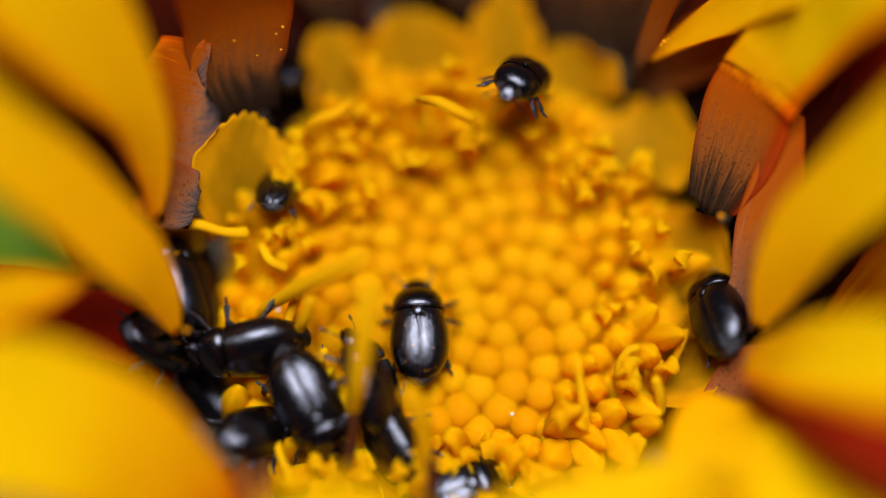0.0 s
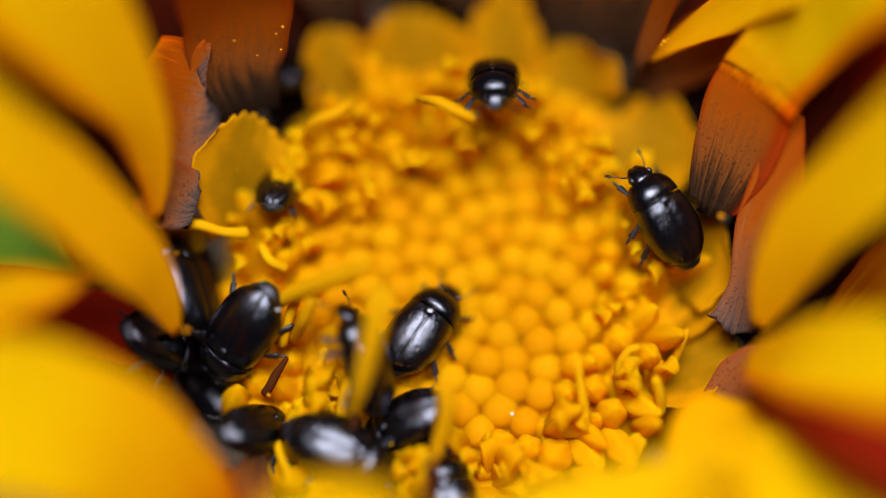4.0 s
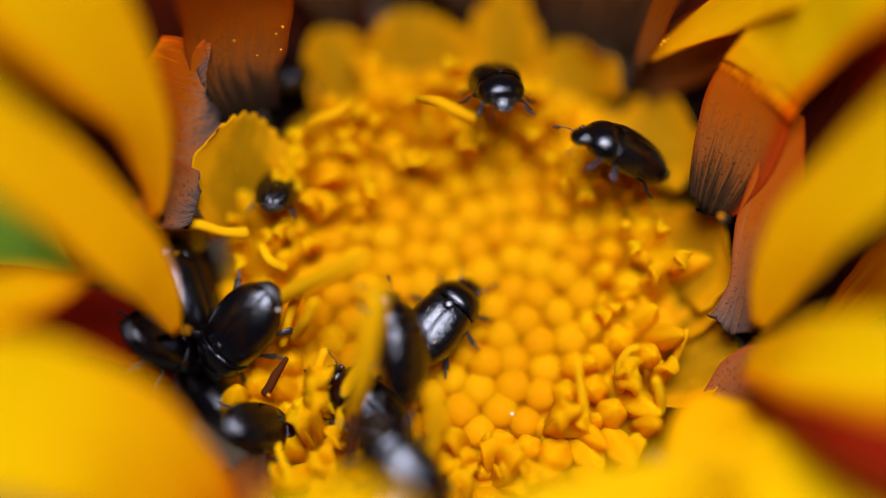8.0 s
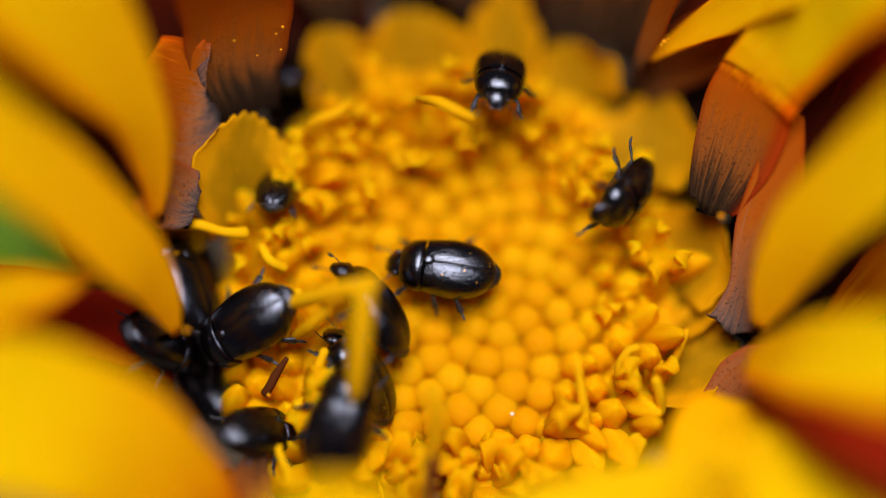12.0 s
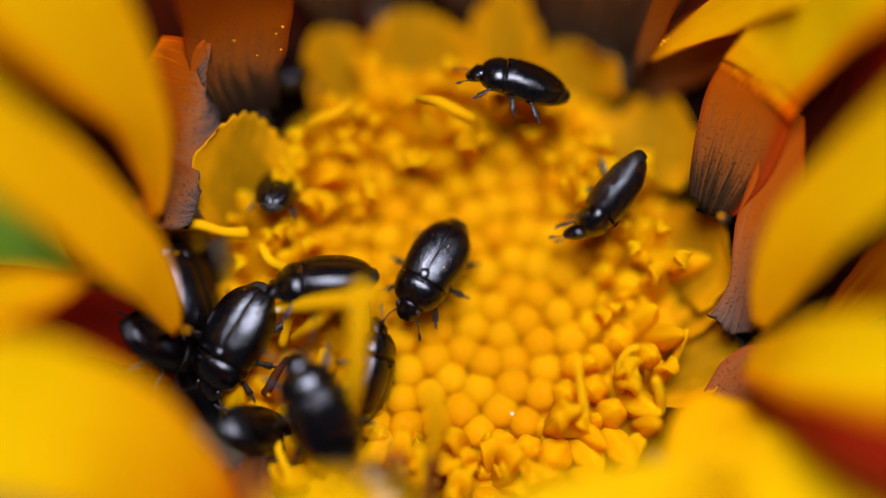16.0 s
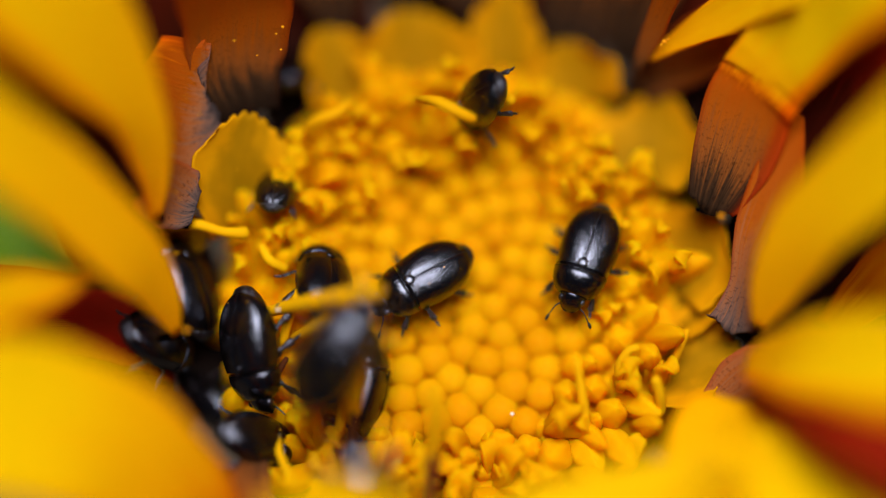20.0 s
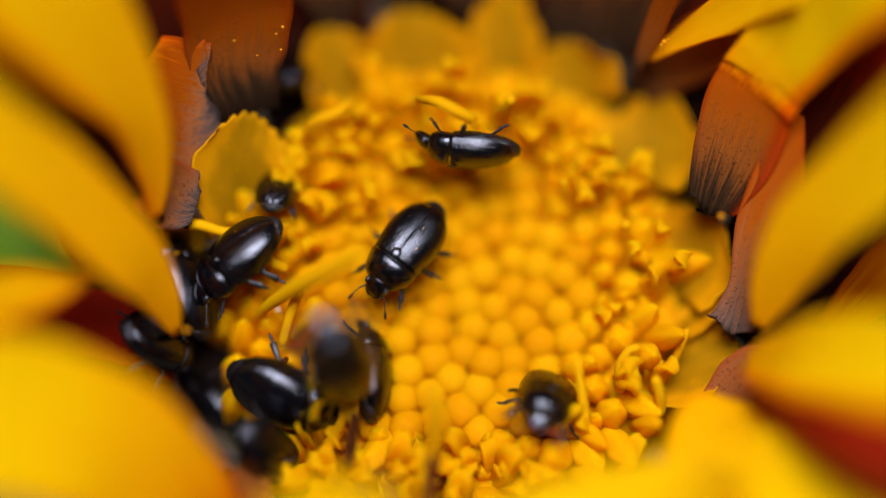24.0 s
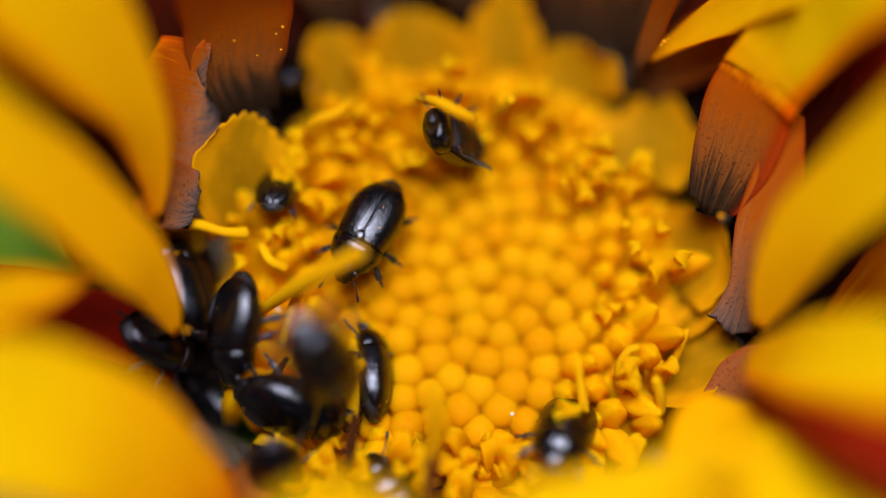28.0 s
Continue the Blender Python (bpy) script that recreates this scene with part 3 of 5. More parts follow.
claw((-1.87, -5.58, 3.24), (-1.97, -4.92, 0.76), 0.37)
claw((-3.69, -4.07, -0.36), (-3.88, -3.38, -2.83), 0.25)
claw((-5.91, 0.64, 1.56), (-6.22, 1.56, -0.81), 0.25)


# ---- disc florets ----
BARE = ((-3.36, 1.10, 0.45), (-3.05, -2.15, 0.55))        # hollows worn by the beetles
def disc():
    bud_meshes = []
    for k, (r, h) in enumerate(((0.378, 0.35), (0.368, 0.38), (0.386, 0.32))):
        prof = [(0.22, -0.7), (r * 0.86, -0.3), (r, -0.02), (r * 0.97, h * 0.35), (r * 0.82, h * 0.66), (r * 0.52, h * 0.89), (r * 0.2, h * 0.985), (0, h)]
        bud_meshes.append(mesh_of("bud", turned(prof, 20, 5, 0.02), "bud"))
    shut_meshes = []
    for k, (r, h) in enumerate(((0.34, 0.62), (0.32, 0.72), (0.36, 0.54), (0.30, 0.80))):
        prof = [(0.20, -0.7), (r * 0.8, -0.3), (r, 0.0), (r * 0.98, h * 0.3), (r * 0.82, h * 0.58), (r * 0.5, h * 0.83), (r * 0.18, h * 0.97), (0, h * 1.02)]
        shut_meshes.append(mesh_of("closed_floret", turned(prof, 20, 5, 0.14), "shut"))
    lobe_meshes = []
    for k, (ln, wd, up) in enumerate(((0.34, 0.32, 0.78), (0.26, 0.30, 0.88), (0.42, 0.34, 0.66), (0.24, 0.34, 0.74))):
        b = blade([(0.10, 0, 0.0, wd * 0.8), (0.10 + ln * 0.35, 0, up * 0.75, wd), (0.10 + ln * 0.7, 0, up, wd * 0.78), (0.10 + ln, 0, up * 0.9, wd * 0.22)], (-0.6, 0, 1), 0.14, 0, 1, k, thick=0.12, nl=7, nw=5, ripple=0.0)
        lobe_meshes.append(mesh_of("lobe", b, "floret"))
    tube_mesh = mesh_of("floret", turned([(0.10, -0.9), (0.16, -0.4), (0.22, 0.0), (0.24, 0.1), (0.15, 0.04), (0, 0.0)], 10, 5, 0.08), "tube")
    col_meshes = [mesh_of("anther_column", tube([(0, 0, -0.1, 0.075), (0.02, 0, 0.3, 0.085), (0.05, 0.02, h, 0.05)], 8, 5), "style") for h in (0.45, 0.6, 0.75)]
    rng = random.Random(11)
    cx, cy = 0.30, -1.00                    # where the spirals start, a little below the middle of the disc
    for n in range(430):
        r, a = 0.327 * math.sqrt(n + 0.4), n * 2.399963 + 0.6
        x, y = cx + r * math.cos(a), cy + r * math.sin(a)
        rd, up = math.hypot(x - DISC[0], y - DISC[1]), (y - DISC[1])
        side = (x - DISC[0]) / (rd + 0.01)
        if rd > 4.6 - 0.5 * max(0, side) + 0.35 * max(0, -side) - 0.4 * max(0, up / (rd + 0.01)) + 1.3 * max(0, -up / (rd + 0.01)):
            continue
        if x < -3.0 and y < -0.3 or any(math.hypot(x - a_, y - b_) < c_ for a_, b_, c_ in BARE):
            low = Matrix.Translation(Vector((x, y, height(x, y) - 0.62 + rng.uniform(-0.08, 0.08))) * S) @ Euler((rng.uniform(-.3, .3), rng.uniform(-.3, .3), a)).to_matrix().to_4x4()
            put("closed_floret", rng.choice(shut_meshes), flower, HOME @ low)
            continue
        z = height(x, y)
        spin = Matrix.Rotation(a, 4, "Z")
        tilt = Euler((radians(10), -math.atan(1.2 * rd / 5.4 ** 2) * 0.6, 0)).to_matrix().to_4x4()
        near_rim = rd > 3.75 - 0.35 * max(0, up / (rd + 0.01)) + rng.uniform(-0.35, 0.35)
        if r > 2.7 + rng.uniform(-0.3, 0.4) and (not near_rim or rng.random() < (0.65 if side > 0.25 else 0.4)) and rng.random() < (0.5 if up > 0 else 0.8):
            m = Matrix.Translation(Vector((x + rng.uniform(-.06, .06), y + rng.uniform(-.06, .06), z - 0.24 + rng.uniform(-0.08, 0.12))) * S) @ spin @ tilt
            lean, long = (rng.uniform(0.3, 1.0), rng.uniform(1.3, 1.7)) if near_rim else (0.1, 0.78)
            m = m @ Euler((rng.uniform(-.3, .3), rng.uniform(-.3, .3) + lean, 0)).to_matrix().to_4x4() @ Matrix.Rotation(rng.uniform(0, 6.28), 4, "Z")
            put("closed_floret", rng.choice(shut_meshes), flower, HOME @ m @ Matrix.Diagonal((*[rng.uniform(0.85, 1.1)] * 2, long, 1)))
        elif r < 3.1 and not near_rim:
            m = Matrix.Translation(Vector((x + rng.uniform(-.025, .025), y + rng.uniform(-.025, .025), z - 0.32 + rng.uniform(-0.06, 0.05))) * S) @ spin @ tilt @ Matrix.Rotation(rng.uniform(0, 6.28), 4, "Z")
            put("bud", rng.choice(bud_meshes), flower, HOME @ m @ Matrix.Scale(rng.uniform(0.95, 1.05), 4))
        else:
            out = min(max((rd - 2.8) / 1.6, 0), 1)
            m = Matrix.Translation(Vector((x + rng.uniform(-.08, .08), y + rng.uniform(-.08, .08), z - 0.50 - 0.16 * out + rng.uniform(-0.16, 0.16))) * S) @ spin
            m = m @ Euler((rng.uniform(-.25, .25), rng.uniform(-.3, .3) + 0.2 * out, rng.uniform(0, 6.28))).to_matrix().to_4x4()
            fl = put("floret", tube_mesh, flower, HOME @ m @ Matrix.Scale(rng.uniform(1.0, 1.4), 4))
            open_ = -40 + out * rng.uniform(4, 46)
            for k in range(5):
                if rng.random() < 0.25:
                    continue
                q = Matrix.Rotation(k * 2 * math.pi / 5 + rng.uniform(-.4, .4), 4, "Z") @ Matrix.Rotation(radians(open_ + rng.uniform(-24, 22)), 4, "Y") @ Matrix.Scale(rng.uniform(0.8, 1.25), 4)
                put("lobe", rng.choice(lobe_meshes), fl, q)
            if rng.random() < 0.22 * out:
                put("anther_column", rng.choice(col_meshes), fl)
    for n in range(60, 420):                # young florets that fill the gaps of the outer rows
        r, a = 0.327 * math.sqrt(n + 0.9), (n + 0.5) * 2.399963 + 0.6
        x, y = cx + r * math.cos(a), cy + r * math.sin(a)
        rd = math.hypot(x - DISC[0], y - DISC[1])
        if r < 2.7 or rd > 4.2 or x < -3.2 and y < -0.8 or any(math.hypot(x - a_, y - b_) < c_ + 0.1 for a_, b_, c_ in BARE):
            continue
        m = Matrix.Translation(Vector((x, y, height(x, y) - 0.39 + rng.uniform(-0.06, 0.08))) * S) @ Euler((rng.uniform(-.25, .25), rng.uniform(-.25, .25), a)).to_matrix().to_4x4()
        put("closed_floret", rng.choice(shut_meshes), flower, HOME @ m @ Matrix.Scale(rng.uniform(0.6, 0.8), 4))


disc()


# styles and stamens that stand out singly: (x, y, z, radius) along each
grow("style", tube([(-0.49, 3.22, 0.03, 0.12), (-0.48, 2.73, 1.34, 0.08), (-0.10, 2.38, 2.01, 0.11), (0.27, 2.16, 2.04, 0.12), (0.61, 2.06, 1.90, 0.10)], 10, 10), "style", "thick yellow style")
grow("style", tube([(-2.83, 2.52, 0.42, 0.080), (-2.52, 2.60, 0.61, 0.126), (-2.15, 2.71, 0.69, 0.115), (-1.87, 3.02, 0.66, 0.069)], 10, 10), "style")
grow("style", tube([(-5.54, 0.35, 0.31, 0.092), (-5.01, 0.37, 0.45, 0.115), (-4.43, 0.20, 0.45, 0.103), (-3.98, 0.22, 0.33, 0.138)], 10, 10), "style")
grow("style", tube([(-3.68, -0.00, 0.17, 0.092), (-3.49, -0.33, 0.21, 0.103), (-3.20, -0.42, -0.03, 0.103)], 10, 10), "style")
grow("stamen", tube([(-2.08, -3.65, -0.51, 0.115), (-1.93, -2.99, 0.02, 0.115), (-1.61, -2.50, 0.34, 0.103)], 10, 10), "style")
grow("stamen", tube([(-3.24, -1.94, -0.29, 0.103), (-3.08, -1.49, 0.14, 0.103), (-2.88, -1.03, 0.37, 0.103)], 10, 10), "style")
grow("stamen", tube([(-2.71, -3.17, -0.54, 0.103), (-2.53, -2.60, -0.11, 0.103), (-2.36, -2.19, 0.11, 0.092)], 10, 10), "style")
grow("filament", tube([(-0.29, -5.44, 0.14, 0.115), (-0.20, -4.55, 0.56, 0.103)], 10, 10), "stalk", "dark red-brown filament")
grow("filament", tube([(-1.88, -4.47, -0.17, 0.115), (-1.74, -3.58, 0.27, 0.103)], 10, 10), "stalk", "dark red-brown filament")
grow("filament", tube([(-3.58, -2.90, -0.55, 0.10), (-3.47, -2.78, -0.39, 0.09), (-3.36, -2.59, -0.27, 0.09), (-3.25, -2.46, -0.17, 0.07), (-3.13, -2.30, -0.06, 0.05)], 10, 10), "stalk", "dark red-brown filament")
grow("style", tube([(2.86, -3.76, -0.62, 0.103), (2.79, -3.19, -0.09, 0.103), (2.65, -2.50, 0.35, 0.069)], 10, 10), "style")
grow("style", tube([(3.57, -2.83, -0.51, 0.103), (3.53, -2.48, -0.09, 0.103), (3.70, -2.22, 0.14, 0.092), (3.90, -2.16, 0.16, 0.080)], 10, 10), "style")
grow("style", tube([(3.49, -0.45, -0.76, 0.103), (3.85, -1.05, -0.62, 0.115), (4.38, -1.59, -0.64, 0.126)], 10, 10), "style")
grow("style", tube([(4.59, -2.35, -0.59, 0.080), (4.76, -2.04, -0.35, 0.080), (4.93, -1.64, -0.30, 0.069)], 10, 10), "style")
grow("style", tube([(4.37, -3.31, -0.49, 0.103), (4.32, -3.07, -0.08, 0.115), (4.22, -2.82, 0.23, 0.092)], 10, 10), "style")
grow("style", tube([(2.56, 1.13, -0.09, 0.103), (2.49, 1.22, 0.22, 0.103), (2.44, 1.32, 0.43, 0.080)], 10, 10), "style")
grow("style", tube([(2.69, 1.91, -0.05, 0.103), (3.09, 1.79, -0.00, 0.115), (3.51, 1.85, -0.02, 0.092)], 10, 10), "style")
grow("style", tube([(-3.30, -3.70, -0.43, 0.069), (-3.25, -4.19, -0.26, 0.080), (-2.96, -4.87, -0.12, 0.080)], 10, 10), "style")
grow("style", tube([(3.70, 0.31, -0.15, 0.103), (3.71, 0.46, 0.27, 0.115)], 10, 10), "style")
grow("style", tube([(1.20, 2.91, -0.19, 0.09), (1.22, 2.73, 0.71, 0.10), (1.39, 2.77, 1.25, 0.11)], 10, 10), "style")


# ---- beetles ----
def half_width(f):
    """Outline of the wing cases from shoulder (0) to tail (1)."""
    return 0.56 * (0.88 + 0.12 * math.sin(min(f / 0.4, 1) * math.pi / 2)) * max(1 - max(0, (f - 0.28) / 0.72) ** 2.7, 0) ** 0.55


def case_height(f):
    """Height of the wing cases: highest near the shoulder, sloping away to the tail."""
    return 0.40 * (0.90 + 0.10 * math.sin(min(f / 0.16, 1) * math.pi / 2)) * max(1 - max(0, (f - 0.16) / 0.86) ** 2.2, 0.002) ** 0.6


def beetle_meshes():
    out = {}
    # wing cases: half shells that meet at the seam
    for sgn, key in ((1, "wing_l"), (-1, "wing_r")):
        bm = bmesh.new()
        rows = []
        for i in range(23):
            f = i / 22
            x = 0.27 - 1.38 * f ** 0.94
            w = half_width(min(f, 0.985)) if f < 1 else 0.05
            h = case_height(f)
            row = []
            for j in range(13):
                a = radians(0.5 + 100 * j / 12)
                z = h * math.copysign(abs(math.cos(a)) ** 0.72, math.cos(a)) + 0.05 - (0.018 if j == 0 else 0)
                row.append(bm.verts.new((x, sgn * w * math.sin(a) * (1.035 if j > 10 else 1), z)))
            rows.append(row)
        for a, b in zip(rows, rows[1:]):
            for j in range(12):
                bm.faces.new((a[j], a[j + 1], b[j + 1], b[j]))
        bmesh.ops.recalc_face_normals(bm, faces=bm.faces)
        bmesh.ops.solidify(bm, geom=bm.faces[:], thickness=0.03)
        out[key] = mesh_of("wing_case", bm, "wing", sharp=50)

    def loft(rows_, sides=20):
        """A closed body through (x, half width, top, bottom)."""
        bm = bmesh.new()
        rings = []
        for x, w, t, b in rows_:
            rings.append([bm.verts.new((x, w * math.copysign(abs(math.sin(a)) ** 0.9, math.sin(a)), (t * math.cos(a) if math.cos(a) > 0 else -b * math.cos(a)))) for a in (k * 2 * math.pi / sides for k in range(sides))])
        for a, b in zip(rings, rings[1:]):
            for k in range(sides):
                bm.faces.new((a[k], a[(k + 1) % sides], b[(k + 1) % sides], b[k]))
        bm.faces.new(rings[0])
        bm.faces.new(rings[-1][::-1])
        return bm

    # the pronotum is a hood: its front edge turns in over the head
    out["chest"] = mesh_of("pronotum", loft([(0.31, 0.46, 0.34, -0.22), (0.300, 0.515, 0.375, -0.25), (0.325, 0.525, 0.395, -0.26), (0.42, 0.515, 0.40, -0.26), (0.53, 0.490, 0.375, -0.25), (0.63, 0.445, 0.325, -0.24), (0.71, 0.385, 0.265, -0.20), (0.76, 0.325, 0.215, -0.15), (0.77, 0.305, 0.195, -0.13), (0.76, 0.29, 0.18, -0.12), (0.69, 0.25, 0.14, -0.11)], sides=28), "chest")
    out["belly"] = mesh_of("abdomen", loft([(-1.20, 0.04, 0.04, -0.05), (-1.16, 0.16, 0.12, -0.12), (-1.0, 0.31, 0.16, -0.20), (-0.82, 0.41, 0.2, -0.26), (-0.79, 0.40, 0.2, -0.25), (-0.6, 0.47, 0.22, -0.30), (-0.57, 0.46, 0.22, -0.29), (-0.3, 0.50, 0.24, -0.33), (0.0, 0.50, 0.24, -0.34), (0.24, 0.45, 0.22, -0.30), (0.3, 0.36, 0.2, -0.26)]), "belly")
    out["head"] = mesh_of("head", loft([(0.66, 0.22, 0.15, -0.14), (0.78, 0.24, 0.165, -0.16), (0.90, 0.235, 0.15, -0.16), (1.00, 0.205, 0.10, -0.15), (1.07, 0.155, 0.04, -0.13), (1.11, 0.10, -0.01, -0.10), (1.125, 0.05, -0.03, -0.08)]), "chest")
    bead = [(0.302, 0.518 * math.cos(a), 0.375 * math.sin(a) + 0.004, 0.013) for a in (radians(2 + 176 * k / 14) for k in range(15))]
    out["bead"] = mesh_of("margin", tube(bead, 6, 30), "chest")
    out["eye"] = mesh_of("eye", ball(0, 0, 0, 0.085, 0.06, 0.085, 10, 7), "eye")
    out["shield"] = mesh_of("scutellum", turned([(0.0, 0.016), (0.05, 0.014), (0.10, 0.006), (0.115, -0.01), (0.0, -0.012)], 6), "chest")
    for sgn, key in ((1, "l"), (-1, "r")):
        out["antenna_" + key] = mesh_of("antenna", tube([(0, 0, 0, 0.028), (0.10, sgn * 0.10, 0.03, 0.018), (0.26, sgn * 0.18, 0.05, 0.016), (0.36, sgn * 0.22, 0.04, 0.018)], 6, 9), "limb")
        out["club_" + key] = mesh_of("club", tube([(0.35, sgn * 0.216, 0.04, 0.022), (0.41, sgn * 0.24, 0.035, 0.042), (0.48, sgn * 0.265, 0.03, 0.042), (0.53, sgn * 0.28, 0.03, 0.025)], 8, 6), "limb")
        for k, (kx, ky, tx, ty) in enumerate(((0.16, 0.36, 0.38, 0.52), (-0.02, 0.42, -0.10, 0.66), (-0.20, 0.38, -0.46, 0.56))):
            # thigh, shin and toe of the fore, middle and hind leg
            out["thigh_%d%s" % (k, key)] = mesh_of("leg", tube([(0, 0, 0, 0.08), (kx * 0.5, sgn * ky * 0.5, 0.02, 0.135), (kx, sgn * ky, 0.02, 0.07)], 10, 8, flat=0.6), "limb")
            out["shin_%d%s" % (k, key)] = mesh_of("shin", tube([(kx, sgn * ky, 0.02, 0.045), ((kx + tx) / 2, sgn * (ky + ty) / 2, -0.08, 0.075), (tx, sgn * ty, -0.20, 0.095)], 10, 8, flat=0.5), "limb")
            ex, ey = tx + (tx - kx) * 0.7, ty + (ty - ky) * 0.9
            out["toe_%d%s" % (k, key)] = mesh_of("foot", tube([(tx, sgn * ty, -0.20, 0.03), ((tx + ex) / 2, sgn * (ty + ey) / 2, -0.26, 0.04), (ex, sgn * ey, -0.28, 0.018)], 7, 6), "limb")
    out["grain"] = mesh_of("pollen_grain", ball(0, 0, 0, 0.011, 0.011, 0.010, 6, 4), "pollen")
    return out


BM = beetle_meshes()
COXA = ((0.42, 0.19), (0.10, 0.23), (-0.30, 0.23))


def beetle(label, m, size=1.0, grains=6, seed=0):
    rng = random.Random(seed)
    b = new("beetle")
    b.matrix_basis = m
    b.scale = (size,) * 3
    tagged(b, label, "beetle", "beetles on the flower")
    put("abdomen", BM["belly"], b, None, "dark brown segmented underside")
    put("wing_case", BM["wing_l"], b)
    put("wing_case", BM["wing_r"], b)
    put("scutellum", BM["shield"], b, at(0.225, 0, 0.452, 0, 2, 0))
    put("margin", BM["bead"], put("pronotum", BM["chest"], b, at(0.30, 0, 0, 0, 6, 0) @ at(-0.30, 0, 0)))
    head = put("head", BM["head"], b, at(0.755, 0, -0.03, 0, 26, 0) @ at(-0.77, 0, 0))
    for sgn, key in ((1, "l"), (-1, "r")):
        put("eye", BM["eye"], head, at(0.86, sgn * 0.212, 0.03))
        an = put("antenna", BM["antenna_" + key], head, at(1.0, sgn * 0.21, -0.03, 0, rng.uniform(-15, 15), rng.uniform(-18, 18)) @ Matrix.Scale(0.72, 4))
        put("club", BM["club_" + key], an)
        for k in range(3):
            leg = put("leg", BM["thigh_%d%s" % (k, key)], b, at(COXA[k][0], sgn * COXA[k][1], -0.17, 0, 0, rng.uniform(-10, 10)) @ Matrix.Scale(0.74, 4))
            put("shin", BM["shin_%d%s" % (k, key)], leg)
            put("foot", BM["toe_%d%s" % (k, key)], leg)
    for k in range(grains):
        f, s = rng.uniform(0.15, 0.95), rng.choice((-1, 1))
        a = radians(rng.uniform(8, 70))
        w, h = half_width(f), case_height(f)
        put("pollen_grain", BM["grain"], b, at(0.27 - 1.38 * f ** 0.94, s * w * math.sin(a) ** 0.93, h * math.cos(a) + 0.055))
    return b


centre_beetle = beetle("glossy black beetle with pollen specks on its pitted wing cases", at(-0.49, -1.62, -0.18, 0.0, -0.0, 92.8), 1.04, 9, 0)
top_beetle = beetle("black beetle clinging to florets at the disc rim", at(1.57, 3.06, 1.55, -2.7, -51.8, -116.7), 0.95, 4, 1)
right_beetle = beetle("black beetle walking from the petals over the florets", at(5.49, -1.35, 0.15, -35.3, 22.5, 101.2), 1.04, 5, 2)
near_beetle = beetle("black beetle climbing over the stamens above the disc", at(0.35, -4.88, -0.81, 0.0, -0.0, 21.2), 1.14, 3, 3)
hidden_beetle = beetle("black beetle half hidden among the stamens", at(-1.06, -3.81, -0.46, 0.0, -0.0, 113.7), 1.0, 3, 4)
left_beetle = beetle("broad black beetle feeding beside the petal bases", at(-3.94, -2.09, -0.05, -61.7, 3.4, -170.6), 1.16, 4, 5)
stamen_beetle = beetle("black beetle climbing along bent yellow stamens", at(-1.49, -2.79, 0.06, 43.6, -19.0, 109.1), 1.04, 3, 6)
bottom_beetle = beetle("black beetle that slips below a yellow petal", at(-2.63, -3.34, -0.07, 7.1, 17.7, -61.5), 1.15, 3, 7)
edge_beetle = beetle("black beetle tucked against the edge of a petal", at(-3.74, -3.70, -0.44, -15.8, -4.1, 11.3), 0.95, 3, 8)
beetle("black beetle sheltering under a yellow petal", at(-5.67, -1.92, -0.35, -19.4, 54.4, -5.9), 1.0, 2, 40)
beetle("black beetle resting below a yellow petal", at(-5.37, -0.49, -0.36, 41.4, -4.1, 115.2), 1.2, 2, 41)
beetle("black beetle sunk head first between florets", at(-3.39, 1.23, 0.15, 1.8, 42.2, 83.7), 0.75, 2, 42)
beetle("black beetle in the gap between two petals", at(-3.23, 4.12, -0.38, -2.8, 52.0, 92.5), 0.9, 1, 43)
beetle("black beetle in shade under its neighbours", at(-4.90, -2.60, -1.85, -60.8, 16.2, 133.7), 0.85, 2, 44)


def legs_of(b):
    return [o for o in b.children if o.name.split(".")[0] == "leg"]


def step(b, rows, seed):
    """Swings the six legs in two sets of three, as fast as the beetle walks or turns."""
    rng = random.Random(seed)
    legs = legs_of(b)
    rests = [o.matrix_basis.copy() for o in legs]
    times = [i * 0.4 for i in range(71)]
    beats, walked, k = [], 0.0, 0
    for t in times:
        while k + 2 < len(rows) and rows[k + 1][0] < t:
            k += 1
        (ta, ma), (tb, mb) = rows[k], rows[k + 1]
        speed = ((mb.translation - ma.translation).length / S + ma.to_quaternion().rotation_difference(mb.to_quaternion()).angle * 0.8) / (tb - ta)
        walked += min(speed * 0.4 * 5.0, 1.9) + 0.15
        beats.append((walked, min(5 + speed * 22, 20)))
    for i, (leg, rest) in enumerate(zip(legs, rests)):
        off = math.pi * (i % 2) + rng.uniform(-0.4, 0.4)
        walk(leg, [(t, rest @ pose(0, 0, 0, 0.5 * amp * math.cos(w + off), 0.3 * amp * math.sin(w + off + 1), amp * math.sin(w + off))) for t, (w, amp) in zip(times, beats)])


def go(b, rows, seed):
    walk(b, rows)
    step(b, rows, seed)


